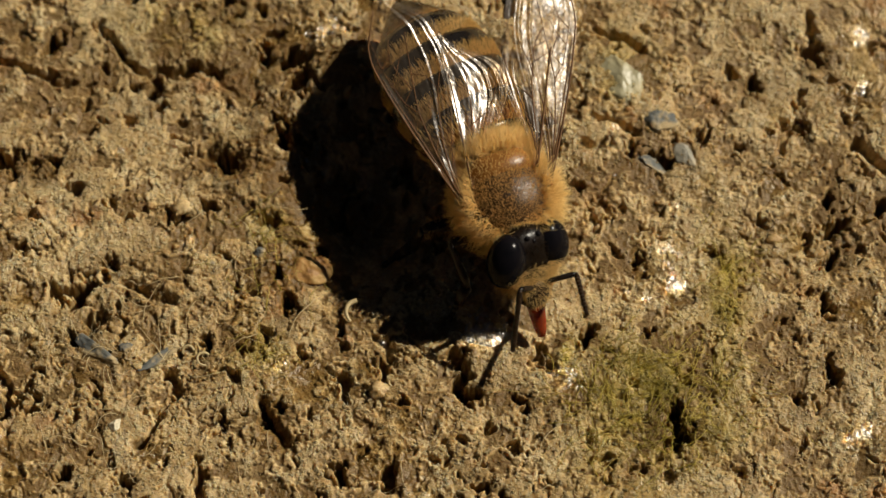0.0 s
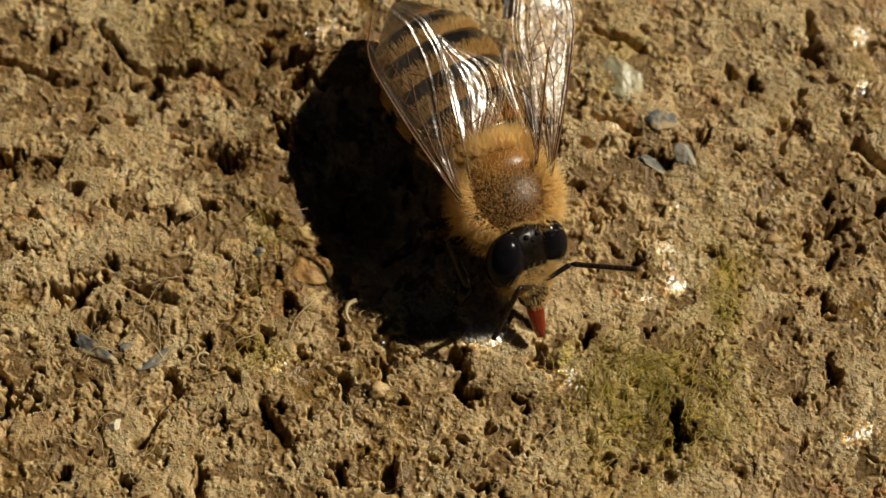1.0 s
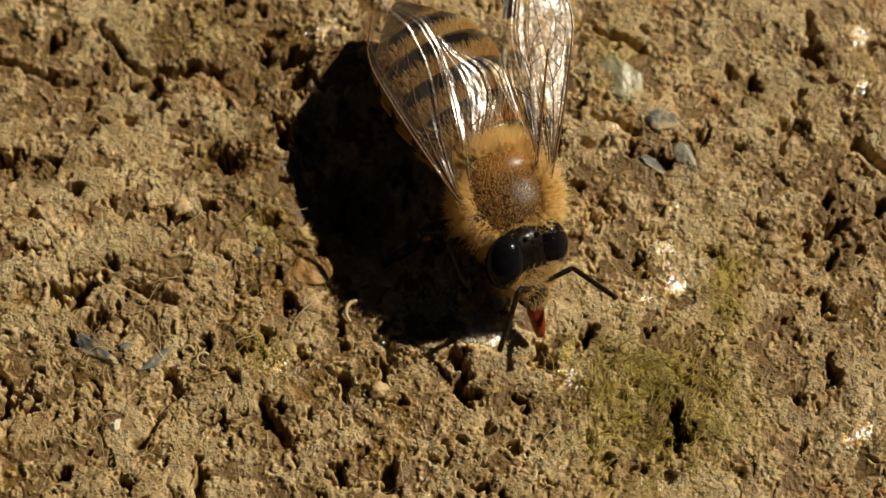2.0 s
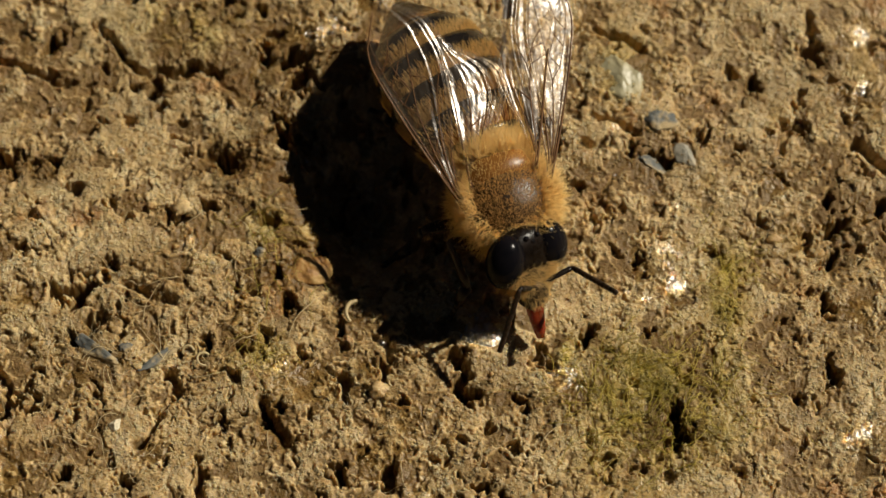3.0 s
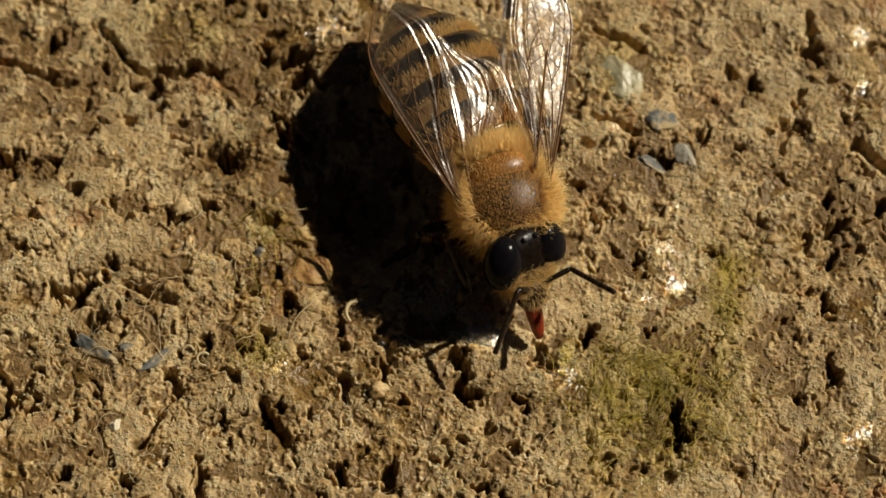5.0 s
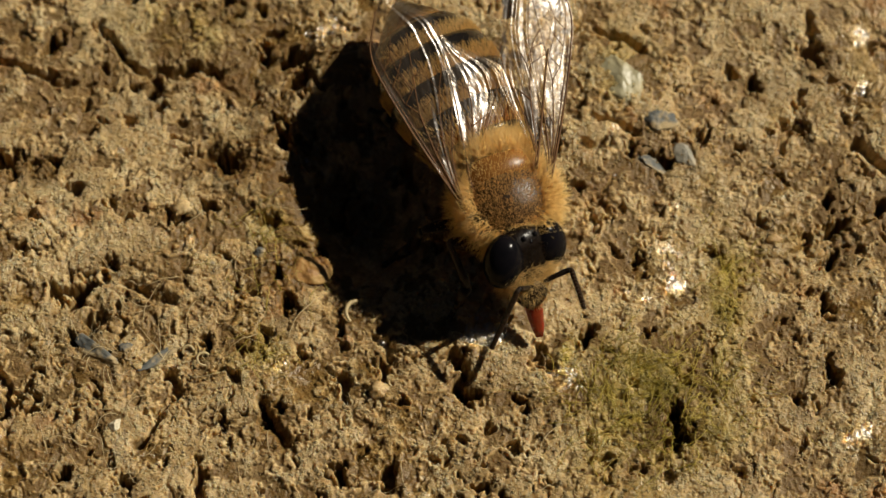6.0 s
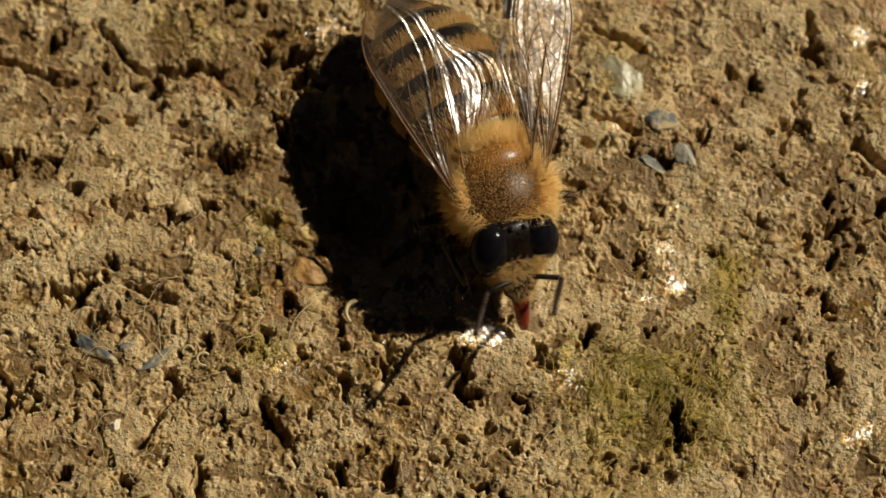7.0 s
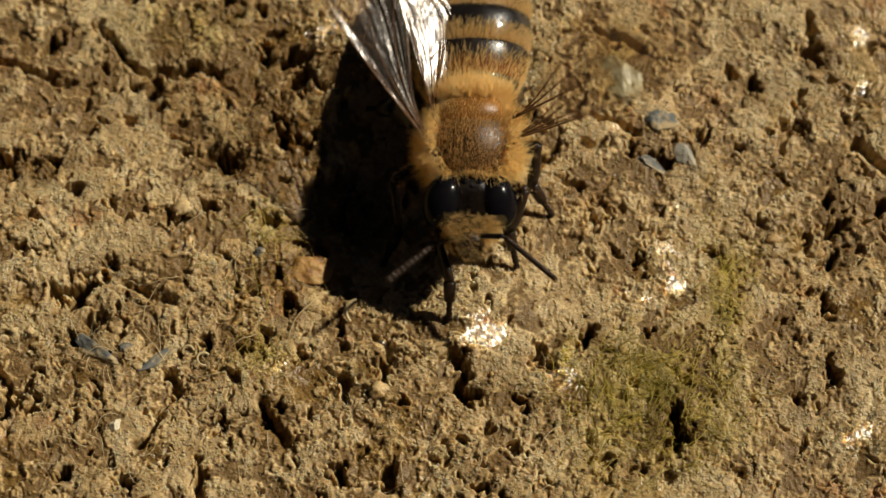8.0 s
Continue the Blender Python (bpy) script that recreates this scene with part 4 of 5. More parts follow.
def crest(x, y, r):
    """Highest crust within r of a place, mm."""
    a = np.arange(8) * math.pi / 4
    return float(np.mean(ground_height(x + r * np.cos(a), y + r * np.sin(a)))) * 0.5 + rest(x, y) * 0.5


def droplet(x, y, r, flat, name="water_droplet", label="clear water droplet glinting on the crust", squash=0.38):
    ob = new(name, solid(name, ball((0, 0, 0), (r, r * flat, r * squash), 20, 14), WATER))
    ob.matrix_basis = pose(x * MM, y * MM, (crest(x, y, r) + 0.35 * r * squash + 0.04) * MM, 0, 0, 40 * x)
    ob.visible_shadow = False
    return tagged(ob, label, "droplet", "droplets on the crust")


def puddle(x, y, rx, ry, seed, label):
    """Wavy film of water with a rounded rim."""
    def lap(p):
        a = math.atan2(p[1], p[0])
        edge = 1 + 0.22 * noise.noise(Vector((math.cos(a) * 1.4, math.sin(a) * 1.4, seed)))
        ripple = noise.noise(Vector((p[0] * 1.9, p[1] * 1.9, seed))) + 0.5 * noise.noise(Vector((p[0] * 4.5, p[1] * 4.5, seed)))
        return (p[0] * edge, p[1] * edge, p[2] * (1 + 0.3 * ripple))
    ob = new("water_puddle", solid("water_puddle", ball((0, 0, 0), (rx, ry, 0.22), 48, 30, lap), WATER))
    ob.matrix_basis = pose(x * MM, y * MM, (crest(x, y, 0.5 * rx) + 0.05) * MM)
    ob.visible_shadow = False
    return tagged(ob, label, "puddle")


puddle(1.85, -4.05, 0.95, 0.62, 3, "small clear puddle glinting beside the tongue")
puddle(5.3, -6.1, 0.42, 0.45, 5, "tiny clear puddle glinting among algae")
puddle(10.15, -1.6, 0.38, 0.5, 8, "tiny clear puddle glinting by a pit")
puddle(19.0, 10.4, 0.42, 0.45, 11, "tiny clear puddle glinting on the crust")
puddle(17.9, -8.8, 0.6, 0.35, 14, "tiny clear puddle glinting on the crust")

# water beads in the places that shine: count, centre, spread, size
rng = np.random.default_rng(9)
for count, cx, cy, sx, sy, size in ((26, 1.85, -4.0, 0.55, 0.35, 0.22), (10, 9.95, -0.8, 0.18, 0.55, 0.2), (5, 10.3, -1.9, 0.2, 0.15, 0.26),
                                    (8, 5.3, -6.1, 0.3, 0.35, 0.2), (7, 19.05, 10.4, 0.25, 0.35, 0.25), (4, 18.8, 7.9, 0.15, 0.15, 0.28),
                                    (7, 17.9, -8.8, 0.4, 0.25, 0.2), (2, 7.56, 5.6, 0.1, 0.1, 0.25), (8, -5.3, 10.6, 0.35, 0.35, 0.22),
                                    (3, 8.85, -2.0, 0.3, 0.2, 0.16), (4, -6.2, 4.5, 0.4, 0.4, 0.2), (5, 10.2, -0.1, 0.3, 0.2, 0.14)):
    for _ in range(count):
        droplet(rng.normal(cx, sx), rng.normal(cy, sy), size * rng.uniform(0.5, 1.4), rng.uniform(0.7, 1.0))
for x, y, r in ((-6.97, -5.53, 0.34), (-14.41, 4.67, 0.16), (10.37, 2.03, 0.2), (-2.69, -4.36, 0.24), (-11.2, 0.35, 0.16), (7.6, 3.5, 0.18)):
    droplet(x, y, r, 1.0, "water_bubble", "round clear bubble sitting in the wet crust", 0.9)

# wing turns: seconds, spread, lift of the tip, tilt of the plate (degrees)
REST_LEFT = [(0.0, 12, 13, -6), (3.0, 12, 13, -6), (6.5, 11, 13, -6), (7.0, 12, 13, -6), (7.4, 13, 13, -6), (7.6, 16, 13, -6),
             (7.8, 18, 13, -5), (7.9, 30, 13, -2), (8.0, 36, 18, 4)]
REST_RIGHT = [(0.0, -23, 6, 20), (3.0, -22, 6, 20), (6.5, -22, 6, 20), (7.0, -24, 6, 20), (7.4, -24, 6, 20), (7.6, -24, 6, 20),
              (7.8, -31, 9, 18), (7.9, -46, 12, 20), (8.0, -60, 24, 32)]
# places of the six feet on the ground, mm
FEET = {("front_leg", -1): (0.27, -3.42),
        ("front_leg", 1): (3.25, -1.05),
        ("middle_leg", 1): (4.87, 1.52),
        ("middle_leg", -1): (-2.7, -0.2),
        ("hind_leg", -1): (-3.42, 6.85),
        ("hind_leg", 1): (3.73, 7.70)}


LIFT = 0.0005   # how far the body is raised on its legs


def motions():
    FACE = (0, -1, 0)
    bee_rows = [
        (0.0, pose(0.00260, 0.00132, LIFT, 5, 0, 18.7)), (0.5, pose(0.00252, 0.00132, LIFT, 5, 0, 18.7)),
        (1.0, pose(0.00257, 0.00132, LIFT, 5, 0, 18.7)), (1.5, pose(0.00257, 0.00124, LIFT, 5, 0, 18.7)),
        (3.0, pose(0.00257, 0.00124, LIFT, 5, 0, 18.7)), (3.5, pose(0.00257, 0.00124, LIFT, 5, 0, 18.7)),
        (4.0, pose(0.00257, 0.00119, LIFT, 5, 0, 18.7)), (4.5, pose(0.00252, 0.00119, LIFT, 5, 0, 18.7)),
        (6.0, pose(0.00257, 0.00124, LIFT, 5, 0, 18.7)), (6.5, pose(0.00257, 0.00127, LIFT, 5, 0, 18.7)),
        (6.8, pose(0.00255, 0.00129, LIFT, 5, 0, 18.7)), (6.9, pose(0.00248, 0.00137, LIFT, 5, 0, 18.7)),
        (7.0, pose(0.00233, 0.00156, LIFT, 5, 0, 18.7)), (7.1, pose(0.00225, 0.00158, LIFT, 5, 0, 19.2)),
        (7.2, pose(0.00222, 0.00158, LIFT, 5, 0, 19.6)), (7.3, pose(0.00211, 0.00187, LIFT, 5, 0, 19.6)),
        (7.4, pose(0.00194, 0.00224, LIFT, 5, 0, 19.6)), (7.5, pose(0.00159, 0.00246, LIFT, 5, 0, 22.5)),
        (7.6, pose(0.00150, 0.00261, LIFT, 5, 0, 24.4)), (7.7, pose(0.00161, 0.00283, LIFT, 5, 0, 23.4)),
        (7.8, pose(0.00137, 0.00317, LIFT, 5, 0, 18.7)), (7.9, pose(0.00116, 0.00339, LIFT, 5, 0, 6.5)),
        (8.0, pose(0.00123, 0.00387, LIFT, 5, 0, 0.9))]
    walk(bee, bee_rows)
    head_rows = [
        (0.0, pose(-0.00006, -0.00290, 0.00298, -36.5, 20.2, 12.4)), (0.5, pose(-0.00005, -0.00291, 0.00297, -37.3, 18.9, 12.1)),
        (1.0, pose(-0.00008, -0.00288, 0.00298, -37.2, 21.3, 12.8)), (1.5, pose(-0.00006, -0.00284, 0.00297, -36.1, 19.7, 12.3)),
        (3.0, pose(-0.00007, -0.00285, 0.00298, -37.2, 21.3, 12.8)), (3.5, pose(-0.00006, -0.00286, 0.00298, -36.7, 22.7, 13.2)),
        (4.0, pose(-0.00005, -0.00284, 0.00298, -35.2, 21.4, 12.8)), (4.5, pose(-0.00008, -0.00284, 0.00297, -36.9, 19.6, 12.2)),
        (6.0, pose(-0.00012, -0.00280, 0.00297, -36.9, 19.6, 12.2)), (6.5, pose(-0.00012, -0.00276, 0.00297, -37.9, 21.8, 12.9)),
        (6.8, pose(-0.00011, -0.00280, 0.00296, -37.3, 18.7, 11.0)), (6.9, pose(-0.00016, -0.00277, 0.00296, -38.1, 16.6, 7.4)),
        (7.0, pose(-0.00028, -0.00267, 0.00294, -40.3, 13.3, 2.5)), (7.1, pose(-0.00053, -0.00254, 0.00292, -40.4, 8.3, -2.6)),
        (7.2, pose(-0.00062, -0.00257, 0.00292, -39.4, 3.5, -5.5)), (7.3, pose(-0.00060, -0.00275, 0.00295, -39.3, 12.2, 0.2)),
        (7.4, pose(-0.00026, -0.00292, 0.00299, -36.6, 24.2, 12.8)), (7.5, pose(0.00022, -0.00301, 0.00301, -40.6, 28.4, 18.7)),
        (7.6, pose(0.00021, -0.00288, 0.00297, -30.6, 16.8, 16.3)), (7.7, pose(0.00009, -0.00285, 0.00298, -33.3, 20.9, 16.5)),
        (7.8, pose(-0.00002, -0.00276, 0.00294, -43.8, 10.7, 5.7)), (7.9, pose(-0.00001, -0.00287, 0.00300, -57.6, 21.3, 11.8)),
        (8.0, pose(-0.00013, -0.00307, 0.00300, -62.9, 5.8, 0.9))]
    walk(head, head_rows)
    rows = [
        (0.0, bone((-0.300, -0.800, -1.020), (-1.445, -1.401, -0.364), FACE)), (0.1, bone((-0.300, -0.800, -1.020), (-1.426, -1.409, -0.339), FACE)),
        (0.2, bone((-0.300, -0.800, -1.020), (-1.415, -1.424, -0.336), FACE)), (0.3, bone((-0.300, -0.800, -1.020), (-1.404, -1.440, -0.332), FACE)),
        (0.4, bone((-0.300, -0.800, -1.020), (-1.385, -1.447, -0.308), FACE)), (0.6, bone((-0.300, -0.800, -1.020), (-1.385, -1.454, -0.315), FACE)),
        (0.8, bone((-0.300, -0.800, -1.020), (-1.421, -1.416, -0.338), FACE)), (1.1, bone((-0.300, -0.800, -1.020), (-1.439, -1.369, -0.327), FACE)),
        (1.2, bone((-0.300, -0.800, -1.020), (-1.424, -1.401, -0.329), FACE)), (1.3, bone((-0.300, -0.800, -1.020), (-1.423, -1.411, -0.336), FACE)),
        (1.4, bone((-0.300, -0.800, -1.020), (-1.414, -1.412, -0.322), FACE)), (1.5, bone((-0.300, -0.800, -1.020), (-1.405, -1.412, -0.308), FACE)),
        (1.6, bone((-0.300, -0.800, -1.020), (-1.407, -1.411, -0.310), FACE)), (2.8, bone((-0.300, -0.800, -1.020), (-1.431, -1.393, -0.332), FACE)),
        (3.0, bone((-0.300, -0.800, -1.020), (-1.435, -1.389, -0.336), FACE)), (3.4, bone((-0.300, -0.800, -1.020), (-1.458, -1.357, -0.348), FACE)),
        (3.6, bone((-0.300, -0.800, -1.020), (-1.455, -1.350, -0.337), FACE)), (3.8, bone((-0.300, -0.800, -1.020), (-1.436, -1.352, -0.308), FACE)),
        (4.0, bone((-0.300, -0.800, -1.020), (-1.426, -1.362, -0.300), FACE)), (4.5, bone((-0.300, -0.800, -1.020), (-1.385, -1.425, -0.290), FACE)),
        (5.8, bone((-0.300, -0.800, -1.020), (-1.399, -1.440, -0.323), FACE)), (5.9, bone((-0.300, -0.800, -1.020), (-1.401, -1.442, -0.328), FACE)),
        (6.0, bone((-0.300, -0.800, -1.020), (-1.402, -1.443, -0.332), FACE)), (6.1, bone((-0.300, -0.800, -1.020), (-1.415, -1.442, -0.352), FACE)),
        (6.3, bone((-0.300, -0.800, -1.020), (-1.440, -1.439, -0.392), FACE)), (6.5, bone((-0.300, -0.800, -1.020), (-1.458, -1.425, -0.412), FACE)),
        (6.7, bone((-0.300, -0.800, -1.020), (-1.399, -1.485, -0.368), FACE)), (6.8, bone((-0.300, -0.800, -1.020), (-1.413, -1.451, -0.358), FACE)),
        (6.9, bone((-0.300, -0.800, -1.020), (-1.407, -1.543, -0.450), FACE)), (7.0, bone((-0.300, -0.800, -1.020), (-1.741, -0.942, -1.097), FACE)),
        (7.1, bone((-0.300, -0.800, -1.020), (-1.676, -0.655, -1.452), FACE)), (7.2, bone((-0.300, -0.800, -1.020), (-1.636, -0.917, -1.571), FACE)),
        (7.3, bone((-0.300, -0.800, -1.020), (-1.644, -0.574, -1.516), FACE)), (7.4, bone((-0.300, -0.800, -1.020), (-1.728, -1.015, -1.149), FACE)),
        (7.5, bone((-0.300, -0.800, -1.020), (-1.408, -1.252, -1.839), FACE)), (7.6, bone((-0.300, -0.800, -1.020), (-1.375, -1.757, -1.194), FACE)),
        (7.7, bone((-0.300, -0.800, -1.020), (-1.366, -1.783, -1.042), FACE)), (7.8, bone((-0.300, -0.800, -1.020), (-1.666, -1.270, -1.150), FACE)),
        (7.9, bone((-0.300, -0.800, -1.020), (-1.535, -0.326, -1.615), FACE)), (8.0, bone((-0.300, -0.800, -1.020), (-1.436, -0.016, -1.466), FACE))]
    walk(antennae[0][0], rows)
    rows = [
        (0.0, bone((-1.445, -1.401, -0.364), (-1.897, -1.298, -3.378), FACE)), (0.1, bone((-1.426, -1.409, -0.339), (-2.258, -1.303, -3.272), FACE)),
        (0.2, bone((-1.415, -1.424, -0.336), (-2.408, -1.277, -3.216), FACE)), (0.3, bone((-1.404, -1.440, -0.332), (-2.647, -0.896, -3.064), FACE)),
        (0.4, bone((-1.385, -1.447, -0.308), (-2.490, -0.864, -3.091), FACE)), (0.6, bone((-1.385, -1.454, -0.315), (-2.369, -0.790, -3.124), FACE)),
        (0.8, bone((-1.421, -1.416, -0.338), (-2.145, -0.340, -3.099), FACE)), (1.1, bone((-1.439, -1.369, -0.327), (-2.179, -0.390, -3.119), FACE)),
        (1.2, bone((-1.424, -1.401, -0.329), (-2.385, -0.658, -3.127), FACE)), (1.3, bone((-1.423, -1.411, -0.336), (-2.532, -1.244, -3.172), FACE)),
        (1.4, bone((-1.414, -1.412, -0.322), (-2.518, -0.892, -3.117), FACE)), (1.5, bone((-1.405, -1.412, -0.308), (-2.505, -1.283, -3.150), FACE)),
        (1.6, bone((-1.407, -1.411, -0.310), (-2.516, -1.174, -3.141), FACE)), (2.8, bone((-1.431, -1.393, -0.332), (-2.351, -1.212, -3.234), FACE)),
        (3.0, bone((-1.435, -1.389, -0.336), (-2.511, -1.170, -3.182), FACE)), (3.4, bone((-1.458, -1.357, -0.348), (-2.612, -1.123, -3.162), FACE)),
        (3.6, bone((-1.455, -1.350, -0.337), (-2.608, -1.136, -3.152), FACE)), (3.8, bone((-1.436, -1.352, -0.308), (-2.742, -1.342, -3.064), FACE)),
        (4.0, bone((-1.426, -1.362, -0.300), (-2.657, -1.279, -3.090), FACE)), (4.5, bone((-1.385, -1.425, -0.290), (-2.847, -1.375, -2.966), FACE)),
        (5.8, bone((-1.399, -1.440, -0.323), (-2.497, -0.988, -3.133), FACE)), (5.9, bone((-1.401, -1.442, -0.328), (-2.609, -0.899, -3.075), FACE)),
        (6.0, bone((-1.402, -1.443, -0.332), (-2.676, -0.986, -3.065), FACE)), (6.1, bone((-1.415, -1.442, -0.352), (-2.583, -0.967, -3.129), FACE)),
        (6.3, bone((-1.440, -1.439, -0.392), (-2.318, -0.869, -3.257), FACE)), (6.5, bone((-1.458, -1.425, -0.412), (-2.031, -0.383, -3.221), FACE)),
        (6.7, bone((-1.399, -1.485, -0.368), (-2.333, -0.909, -3.213), FACE)), (6.8, bone((-1.413, -1.451, -0.358), (-2.383, -0.915, -3.200), FACE)),
        (6.9, bone((-1.407, -1.543, -0.450), (-2.336, -1.182, -3.332), FACE)), (7.0, bone((-1.741, -0.942, -1.097), (-3.526, -3.403, -1.342), FACE)),
        (7.1, bone((-1.676, -0.655, -1.452), (-3.355, -3.198, -1.317), FACE)), (7.2, bone((-1.636, -0.917, -1.571), (-3.062, -3.613, -1.554), FACE)),
        (7.3, bone((-1.644, -0.574, -1.516), (-3.829, -2.625, -2.078), FACE)), (7.4, bone((-1.728, -1.015, -1.149), (-3.979, -2.117, -2.888), FACE)),
        (7.5, bone((-1.408, -1.252, -1.839), (-3.718, -2.784, -3.112), FACE)), (7.6, bone((-1.375, -1.757, -1.194), (-3.338, -4.072, -1.494), FACE)),
        (7.7, bone((-1.366, -1.783, -1.042), (-3.313, -3.940, -1.968), FACE)), (7.8, bone((-1.666, -1.270, -1.150), (-3.765, -1.791, -3.300), FACE)),
        (7.9, bone((-1.535, -0.326, -1.615), (-3.899, -1.393, -3.219), FACE)), (8.0, bone((-1.436, -0.016, -1.466), (-3.707, -1.475, -2.887), FACE))]
    walk(antennae[0][1], rows)
    rows = [
        (0.0, bone((0.300, -0.800, -1.020), (1.512, -1.542, -0.733), FACE)), (0.1, bone((0.300, -0.800, -1.020), (1.453, -1.532, -0.533), FACE)),
        (0.2, bone((0.300, -0.800, -1.020), (1.174, -1.675, -0.263), FACE)), (0.3, bone((0.300, -0.800, -1.020), (1.228, -1.555, -0.201), FACE)),
        (0.4, bone((0.300, -0.800, -1.020), (1.504, -1.299, -0.384), FACE)), (0.6, bone((0.300, -0.800, -1.020), (1.533, -1.271, -0.419), FACE)),
        (0.8, bone((0.300, -0.800, -1.020), (1.529, -1.279, -0.419), FACE)), (1.1, bone((0.300, -0.800, -1.020), (1.509, -1.284, -0.383), FACE)),
        (1.2, bone((0.300, -0.800, -1.020), (1.275, -1.511, -0.216), FACE)), (1.3, bone((0.300, -0.800, -1.020), (1.261, -1.529, -0.215), FACE)),
        (1.4, bone((0.300, -0.800, -1.020), (1.248, -1.546, -0.215), FACE)), (1.5, bone((0.300, -0.800, -1.020), (1.299, -1.485, -0.222), FACE)),
        (1.6, bone((0.300, -0.800, -1.020), (1.535, -1.366, -0.514), FACE)), (2.8, bone((0.300, -0.800, -1.020), (1.518, -1.377, -0.486), FACE)),
        (3.0, bone((0.300, -0.800, -1.020), (1.601, -1.262, -0.578), FACE)), (3.4, bone((0.300, -0.800, -1.020), (1.595, -1.266, -0.565), FACE)),
        (3.6, bone((0.300, -0.800, -1.020), (1.499, -1.415, -0.485), FACE)), (3.8, bone((0.300, -0.800, -1.020), (1.428, -1.460, -0.392), FACE)),
        (4.0, bone((0.300, -0.800, -1.020), (1.383, -1.515, -0.374), FACE)), (4.5, bone((0.300, -0.800, -1.020), (1.539, -1.356, -0.512), FACE)),
        (5.8, bone((0.300, -0.800, -1.020), (1.538, -1.337, -0.489), FACE)), (5.9, bone((0.300, -0.800, -1.020), (1.452, -1.467, -0.446), FACE)),
        (6.0, bone((0.300, -0.800, -1.020), (1.359, -1.584, -0.415), FACE)), (6.1, bone((0.300, -0.800, -1.020), (1.533, -1.427, -0.586), FACE)),
        (6.3, bone((0.300, -0.800, -1.020), (1.520, -1.465, -0.604), FACE)), (6.5, bone((0.300, -0.800, -1.020), (1.585, -1.386, -0.692), FACE)),
        (6.7, bone((0.300, -0.800, -1.020), (1.539, -1.436, -0.615), FACE)), (6.8, bone((0.300, -0.800, -1.020), (1.483, -1.502, -0.561), FACE)),
        (6.9, bone((0.300, -0.800, -1.020), (1.567, -1.485, -0.850), FACE)), (7.0, bone((0.300, -0.800, -1.020), (1.561, -1.508, -1.127), FACE)),
        (7.1, bone((0.300, -0.800, -1.020), (1.128, -1.838, -1.603), FACE)), (7.2, bone((0.300, -0.800, -1.020), (1.064, -1.630, -1.931), FACE)),
        (7.3, bone((0.300, -0.800, -1.020), (1.094, -1.213, -2.161), FACE)), (7.4, bone((0.300, -0.800, -1.020), (1.298, -1.841, -1.167), FACE)),
        (7.5, bone((0.300, -0.800, -1.020), (1.300, -1.842, -0.892), FACE)), (7.6, bone((0.300, -0.800, -1.020), (1.443, -1.682, -0.888), FACE)),
        (7.7, bone((0.300, -0.800, -1.020), (1.455, -1.612, -0.689), FACE)), (7.8, bone((0.300, -0.800, -1.020), (1.359, -1.787, -0.931), FACE)),
        (7.9, bone((0.300, -0.800, -1.020), (1.065, -2.030, -1.086), FACE)), (8.0, bone((0.300, -0.800, -1.020), (1.285, -1.854, -0.875), FACE))]
    walk(antennae[1][0], rows)
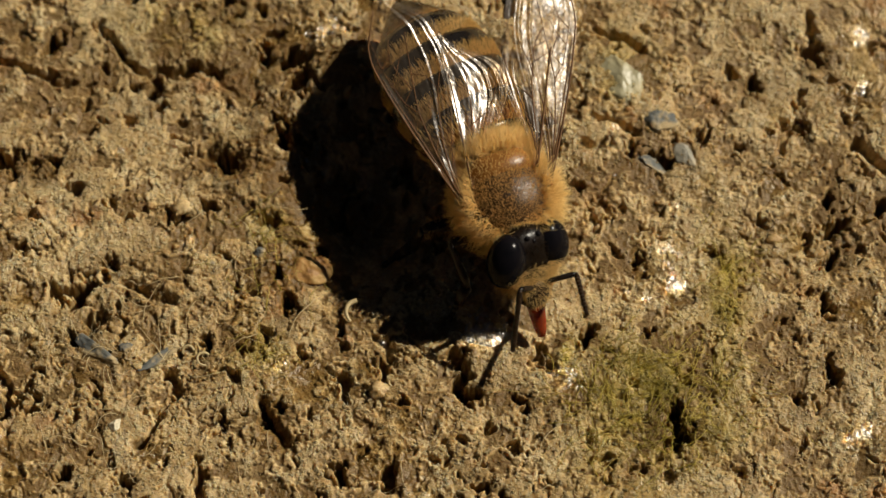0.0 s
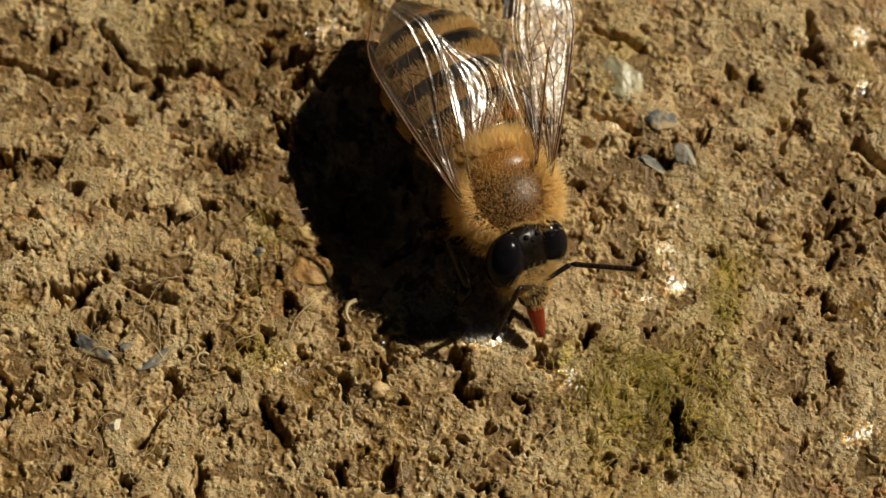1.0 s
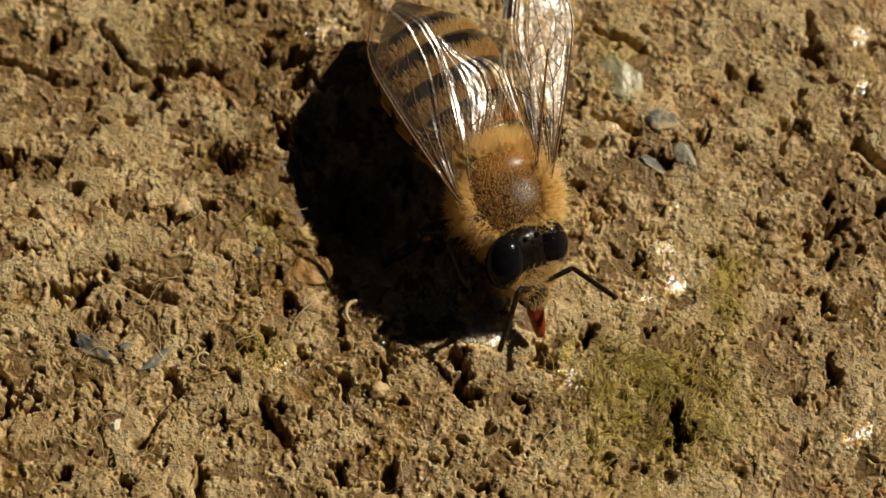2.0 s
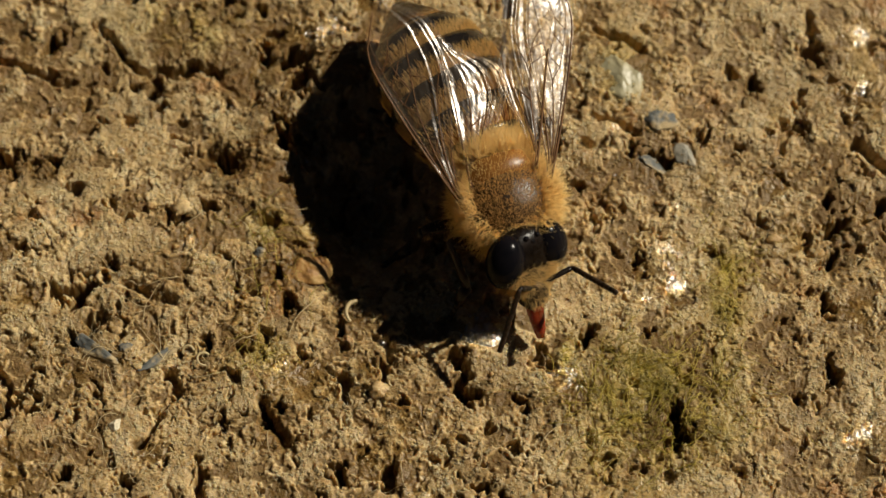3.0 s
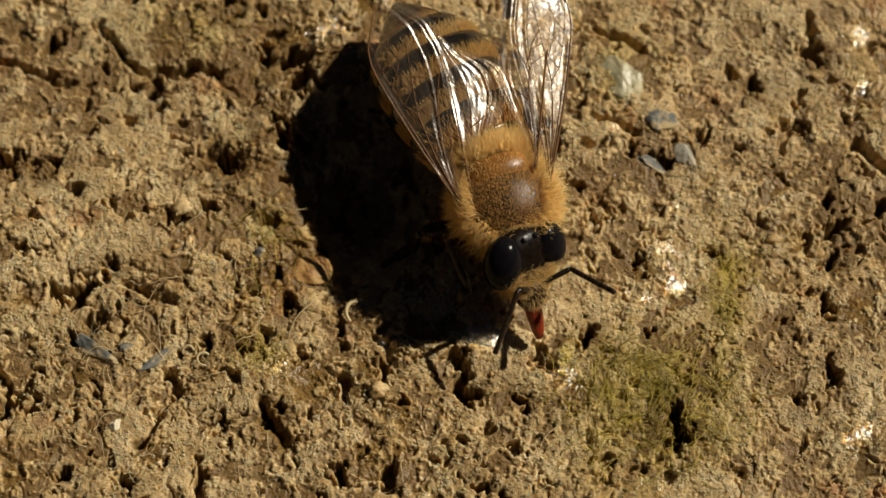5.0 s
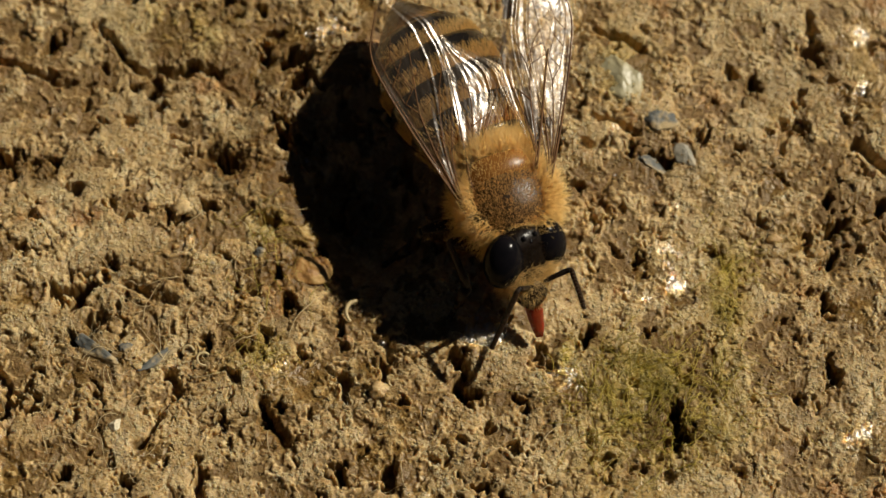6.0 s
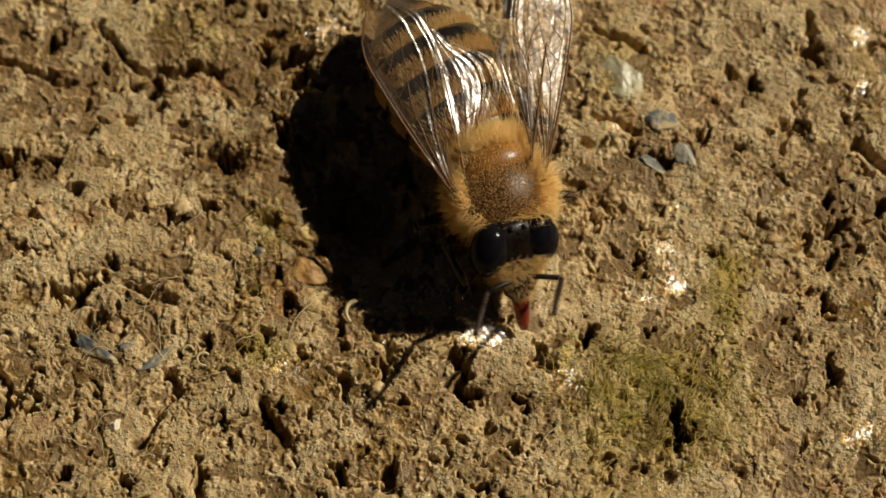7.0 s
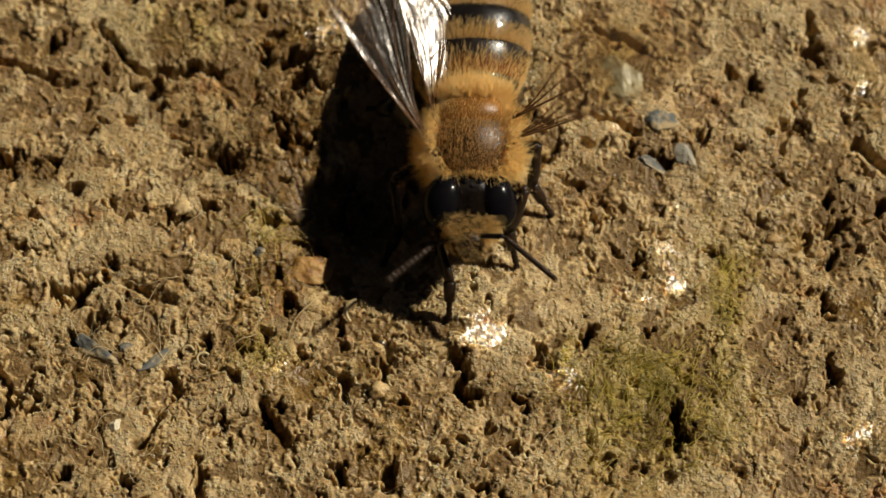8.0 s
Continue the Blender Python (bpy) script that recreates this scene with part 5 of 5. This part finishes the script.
    rows = [
        (0.0, bone((1.512, -1.542, -0.733), (-0.061, -4.152, -0.851), FACE)), (0.1, bone((1.453, -1.532, -0.533), (0.468, -4.413, -0.700), FACE)),
        (0.2, bone((1.174, -1.675, -0.263), (0.657, -4.676, -0.431), FACE)), (0.3, bone((1.228, -1.555, -0.201), (2.459, -4.345, -0.264), FACE)),
        (0.4, bone((1.504, -1.299, -0.384), (2.822, -4.023, -0.009), FACE)), (0.6, bone((1.533, -1.271, -0.419), (3.182, -3.823, -0.159), FACE)),
        (0.8, bone((1.529, -1.279, -0.419), (3.122, -3.870, -0.188), FACE)), (1.1, bone((1.509, -1.284, -0.383), (3.101, -3.877, -0.168), FACE)),
        (1.2, bone((1.275, -1.511, -0.216), (2.414, -4.339, -0.289), FACE)), (1.3, bone((1.261, -1.529, -0.215), (2.563, -4.287, -0.233), FACE)),
        (1.4, bone((1.248, -1.546, -0.215), (1.934, -4.515, -0.335), FACE)), (1.5, bone((1.299, -1.485, -0.222), (2.525, -4.276, -0.160), FACE)),
        (1.6, bone((1.535, -1.366, -0.514), (1.400, -4.413, -0.473), FACE)), (2.8, bone((1.518, -1.377, -0.486), (1.589, -4.426, -0.515), FACE)),
        (3.0, bone((1.601, -1.262, -0.578), (1.497, -4.307, -0.432), FACE)), (3.4, bone((1.595, -1.266, -0.565), (1.205, -4.282, -0.321), FACE)),
        (3.6, bone((1.499, -1.415, -0.485), (1.488, -4.464, -0.431), FACE)), (3.8, bone((1.428, -1.460, -0.392), (1.491, -4.485, -0.009), FACE)),
        (4.0, bone((1.383, -1.515, -0.374), (1.384, -4.563, -0.249), FACE)), (4.5, bone((1.539, -1.356, -0.512), (1.543, -4.398, -0.296), FACE)),
        (5.8, bone((1.538, -1.337, -0.489), (0.897, -4.316, -0.359), FACE)), (5.9, bone((1.452, -1.467, -0.446), (0.487, -4.360, -0.421), FACE)),
        (6.0, bone((1.359, -1.584, -0.415), (-0.107, -4.257, -0.474), FACE)), (6.1, bone((1.533, -1.427, -0.586), (-0.285, -3.870, -0.737), FACE)),
        (6.3, bone((1.520, -1.465, -0.604), (-0.020, -4.098, -0.653), FACE)), (6.5, bone((1.585, -1.386, -0.692), (-0.186, -3.863, -0.851), FACE)),
        (6.7, bone((1.539, -1.436, -0.615), (-0.123, -3.993, -0.561), FACE)), (6.8, bone((1.483, -1.502, -0.561), (0.166, -4.241, -0.301), FACE)),
        (6.9, bone((1.567, -1.485, -0.850), (0.305, -4.253, -0.636), FACE)), (7.0, bone((1.561, -1.508, -1.127), (-0.172, -4.017, -1.079), FACE)),
        (7.1, bone((1.128, -1.838, -1.603), (-1.027, -3.983, -1.354), FACE)), (7.2, bone((1.064, -1.630, -1.931), (-0.606, -4.179, -1.810), FACE)),
        (7.3, bone((1.094, -1.213, -2.161), (-1.040, -3.391, -2.102), FACE)), (7.4, bone((1.298, -1.841, -1.167), (-0.200, -4.483, -1.443), FACE)),
        (7.5, bone((1.300, -1.842, -0.892), (0.255, -4.694, -0.610), FACE)), (7.6, bone((1.443, -1.682, -0.888), (0.480, -4.541, -0.437), FACE)),
        (7.7, bone((1.455, -1.612, -0.689), (1.097, -4.574, -0.054), FACE)), (7.8, bone((1.359, -1.787, -0.931), (2.170, -4.696, -1.353), FACE)),
        (7.9, bone((1.065, -2.030, -1.086), (2.184, -4.259, -2.842), FACE)), (8.0, bone((1.285, -1.854, -0.875), (3.379, -3.375, -2.489), FACE))]
    walk(antennae[1][1], rows)
    # abdomen: bent aside while drinking, straight at the end
    waist = Vector((0, 1.7 * MM, BODY * MM))
    walk(abdomen, [(t, Matrix.Translation(waist) @ pose(0, 0, 0, 0, 0, a) @ Matrix.Translation(-waist))
                   for t, a in ((0.0, 9), (3.0, 9), (7.0, 9), (7.4, 8), (7.7, 7), (7.9, 3), (8.0, 0))])
    # tongue: out while drinking, folded under the head at the end
    walk(tongue, [(t, pose(0, y * MM, z * MM, a)) for t, y, z, a in (
        (0.0, -0.50, -1.90, -14), (3.0, -0.50, -1.90, -14), (6.8, -0.50, -1.90, -14), (7.1, -0.50, -1.92, -8), (7.3, -0.50, -1.90, -8),
        (7.4, -0.46, -1.88, 4), (7.5, -0.30, -1.75, 45), (7.6, -0.10, -1.50, 90), (8.0, 0.0, -1.45, 98))])
    # wings: rz spreads, ry tilts the plate, rx lifts the tip
    for side, turns in ((0, REST_LEFT), (1, REST_RIGHT)):
        s = -1 if side == 0 else 1
        # how the hindwing stands to its forewing: spread, lift, tilt
        spread, drop, roll = (-5, -2, 16) if side == 0 else (-13, -1.5, -8)
        for k, wing in enumerate(wings[side]):
            walk(wing, [(t, pose(s * 1.92 * MM, (-0.15 + 0.25 * k) * MM, (BODY + 1.05 + 0.12 * k) * MM)
                         @ pose(0, 0, 0, 0, 0, turn + k * spread) @ pose(0, 0, 0, lift + k * drop, tilt + k * roll, 0))
                        for t, turn, lift, tilt in turns])
    # legs: feet keep their hold while the body walks back
    for (kind, s), (x, y) in FEET.items():
        spot = (x, y, rest(x, y) + 0.08)
        rows = [(t, leg_poses((kind, s), m, spot)) for t, m in bee_rows]
        for k in range(3):
            walk(LEGS[(kind, s)][k], [(t, poses[k]) for t, poses in rows])


motions()
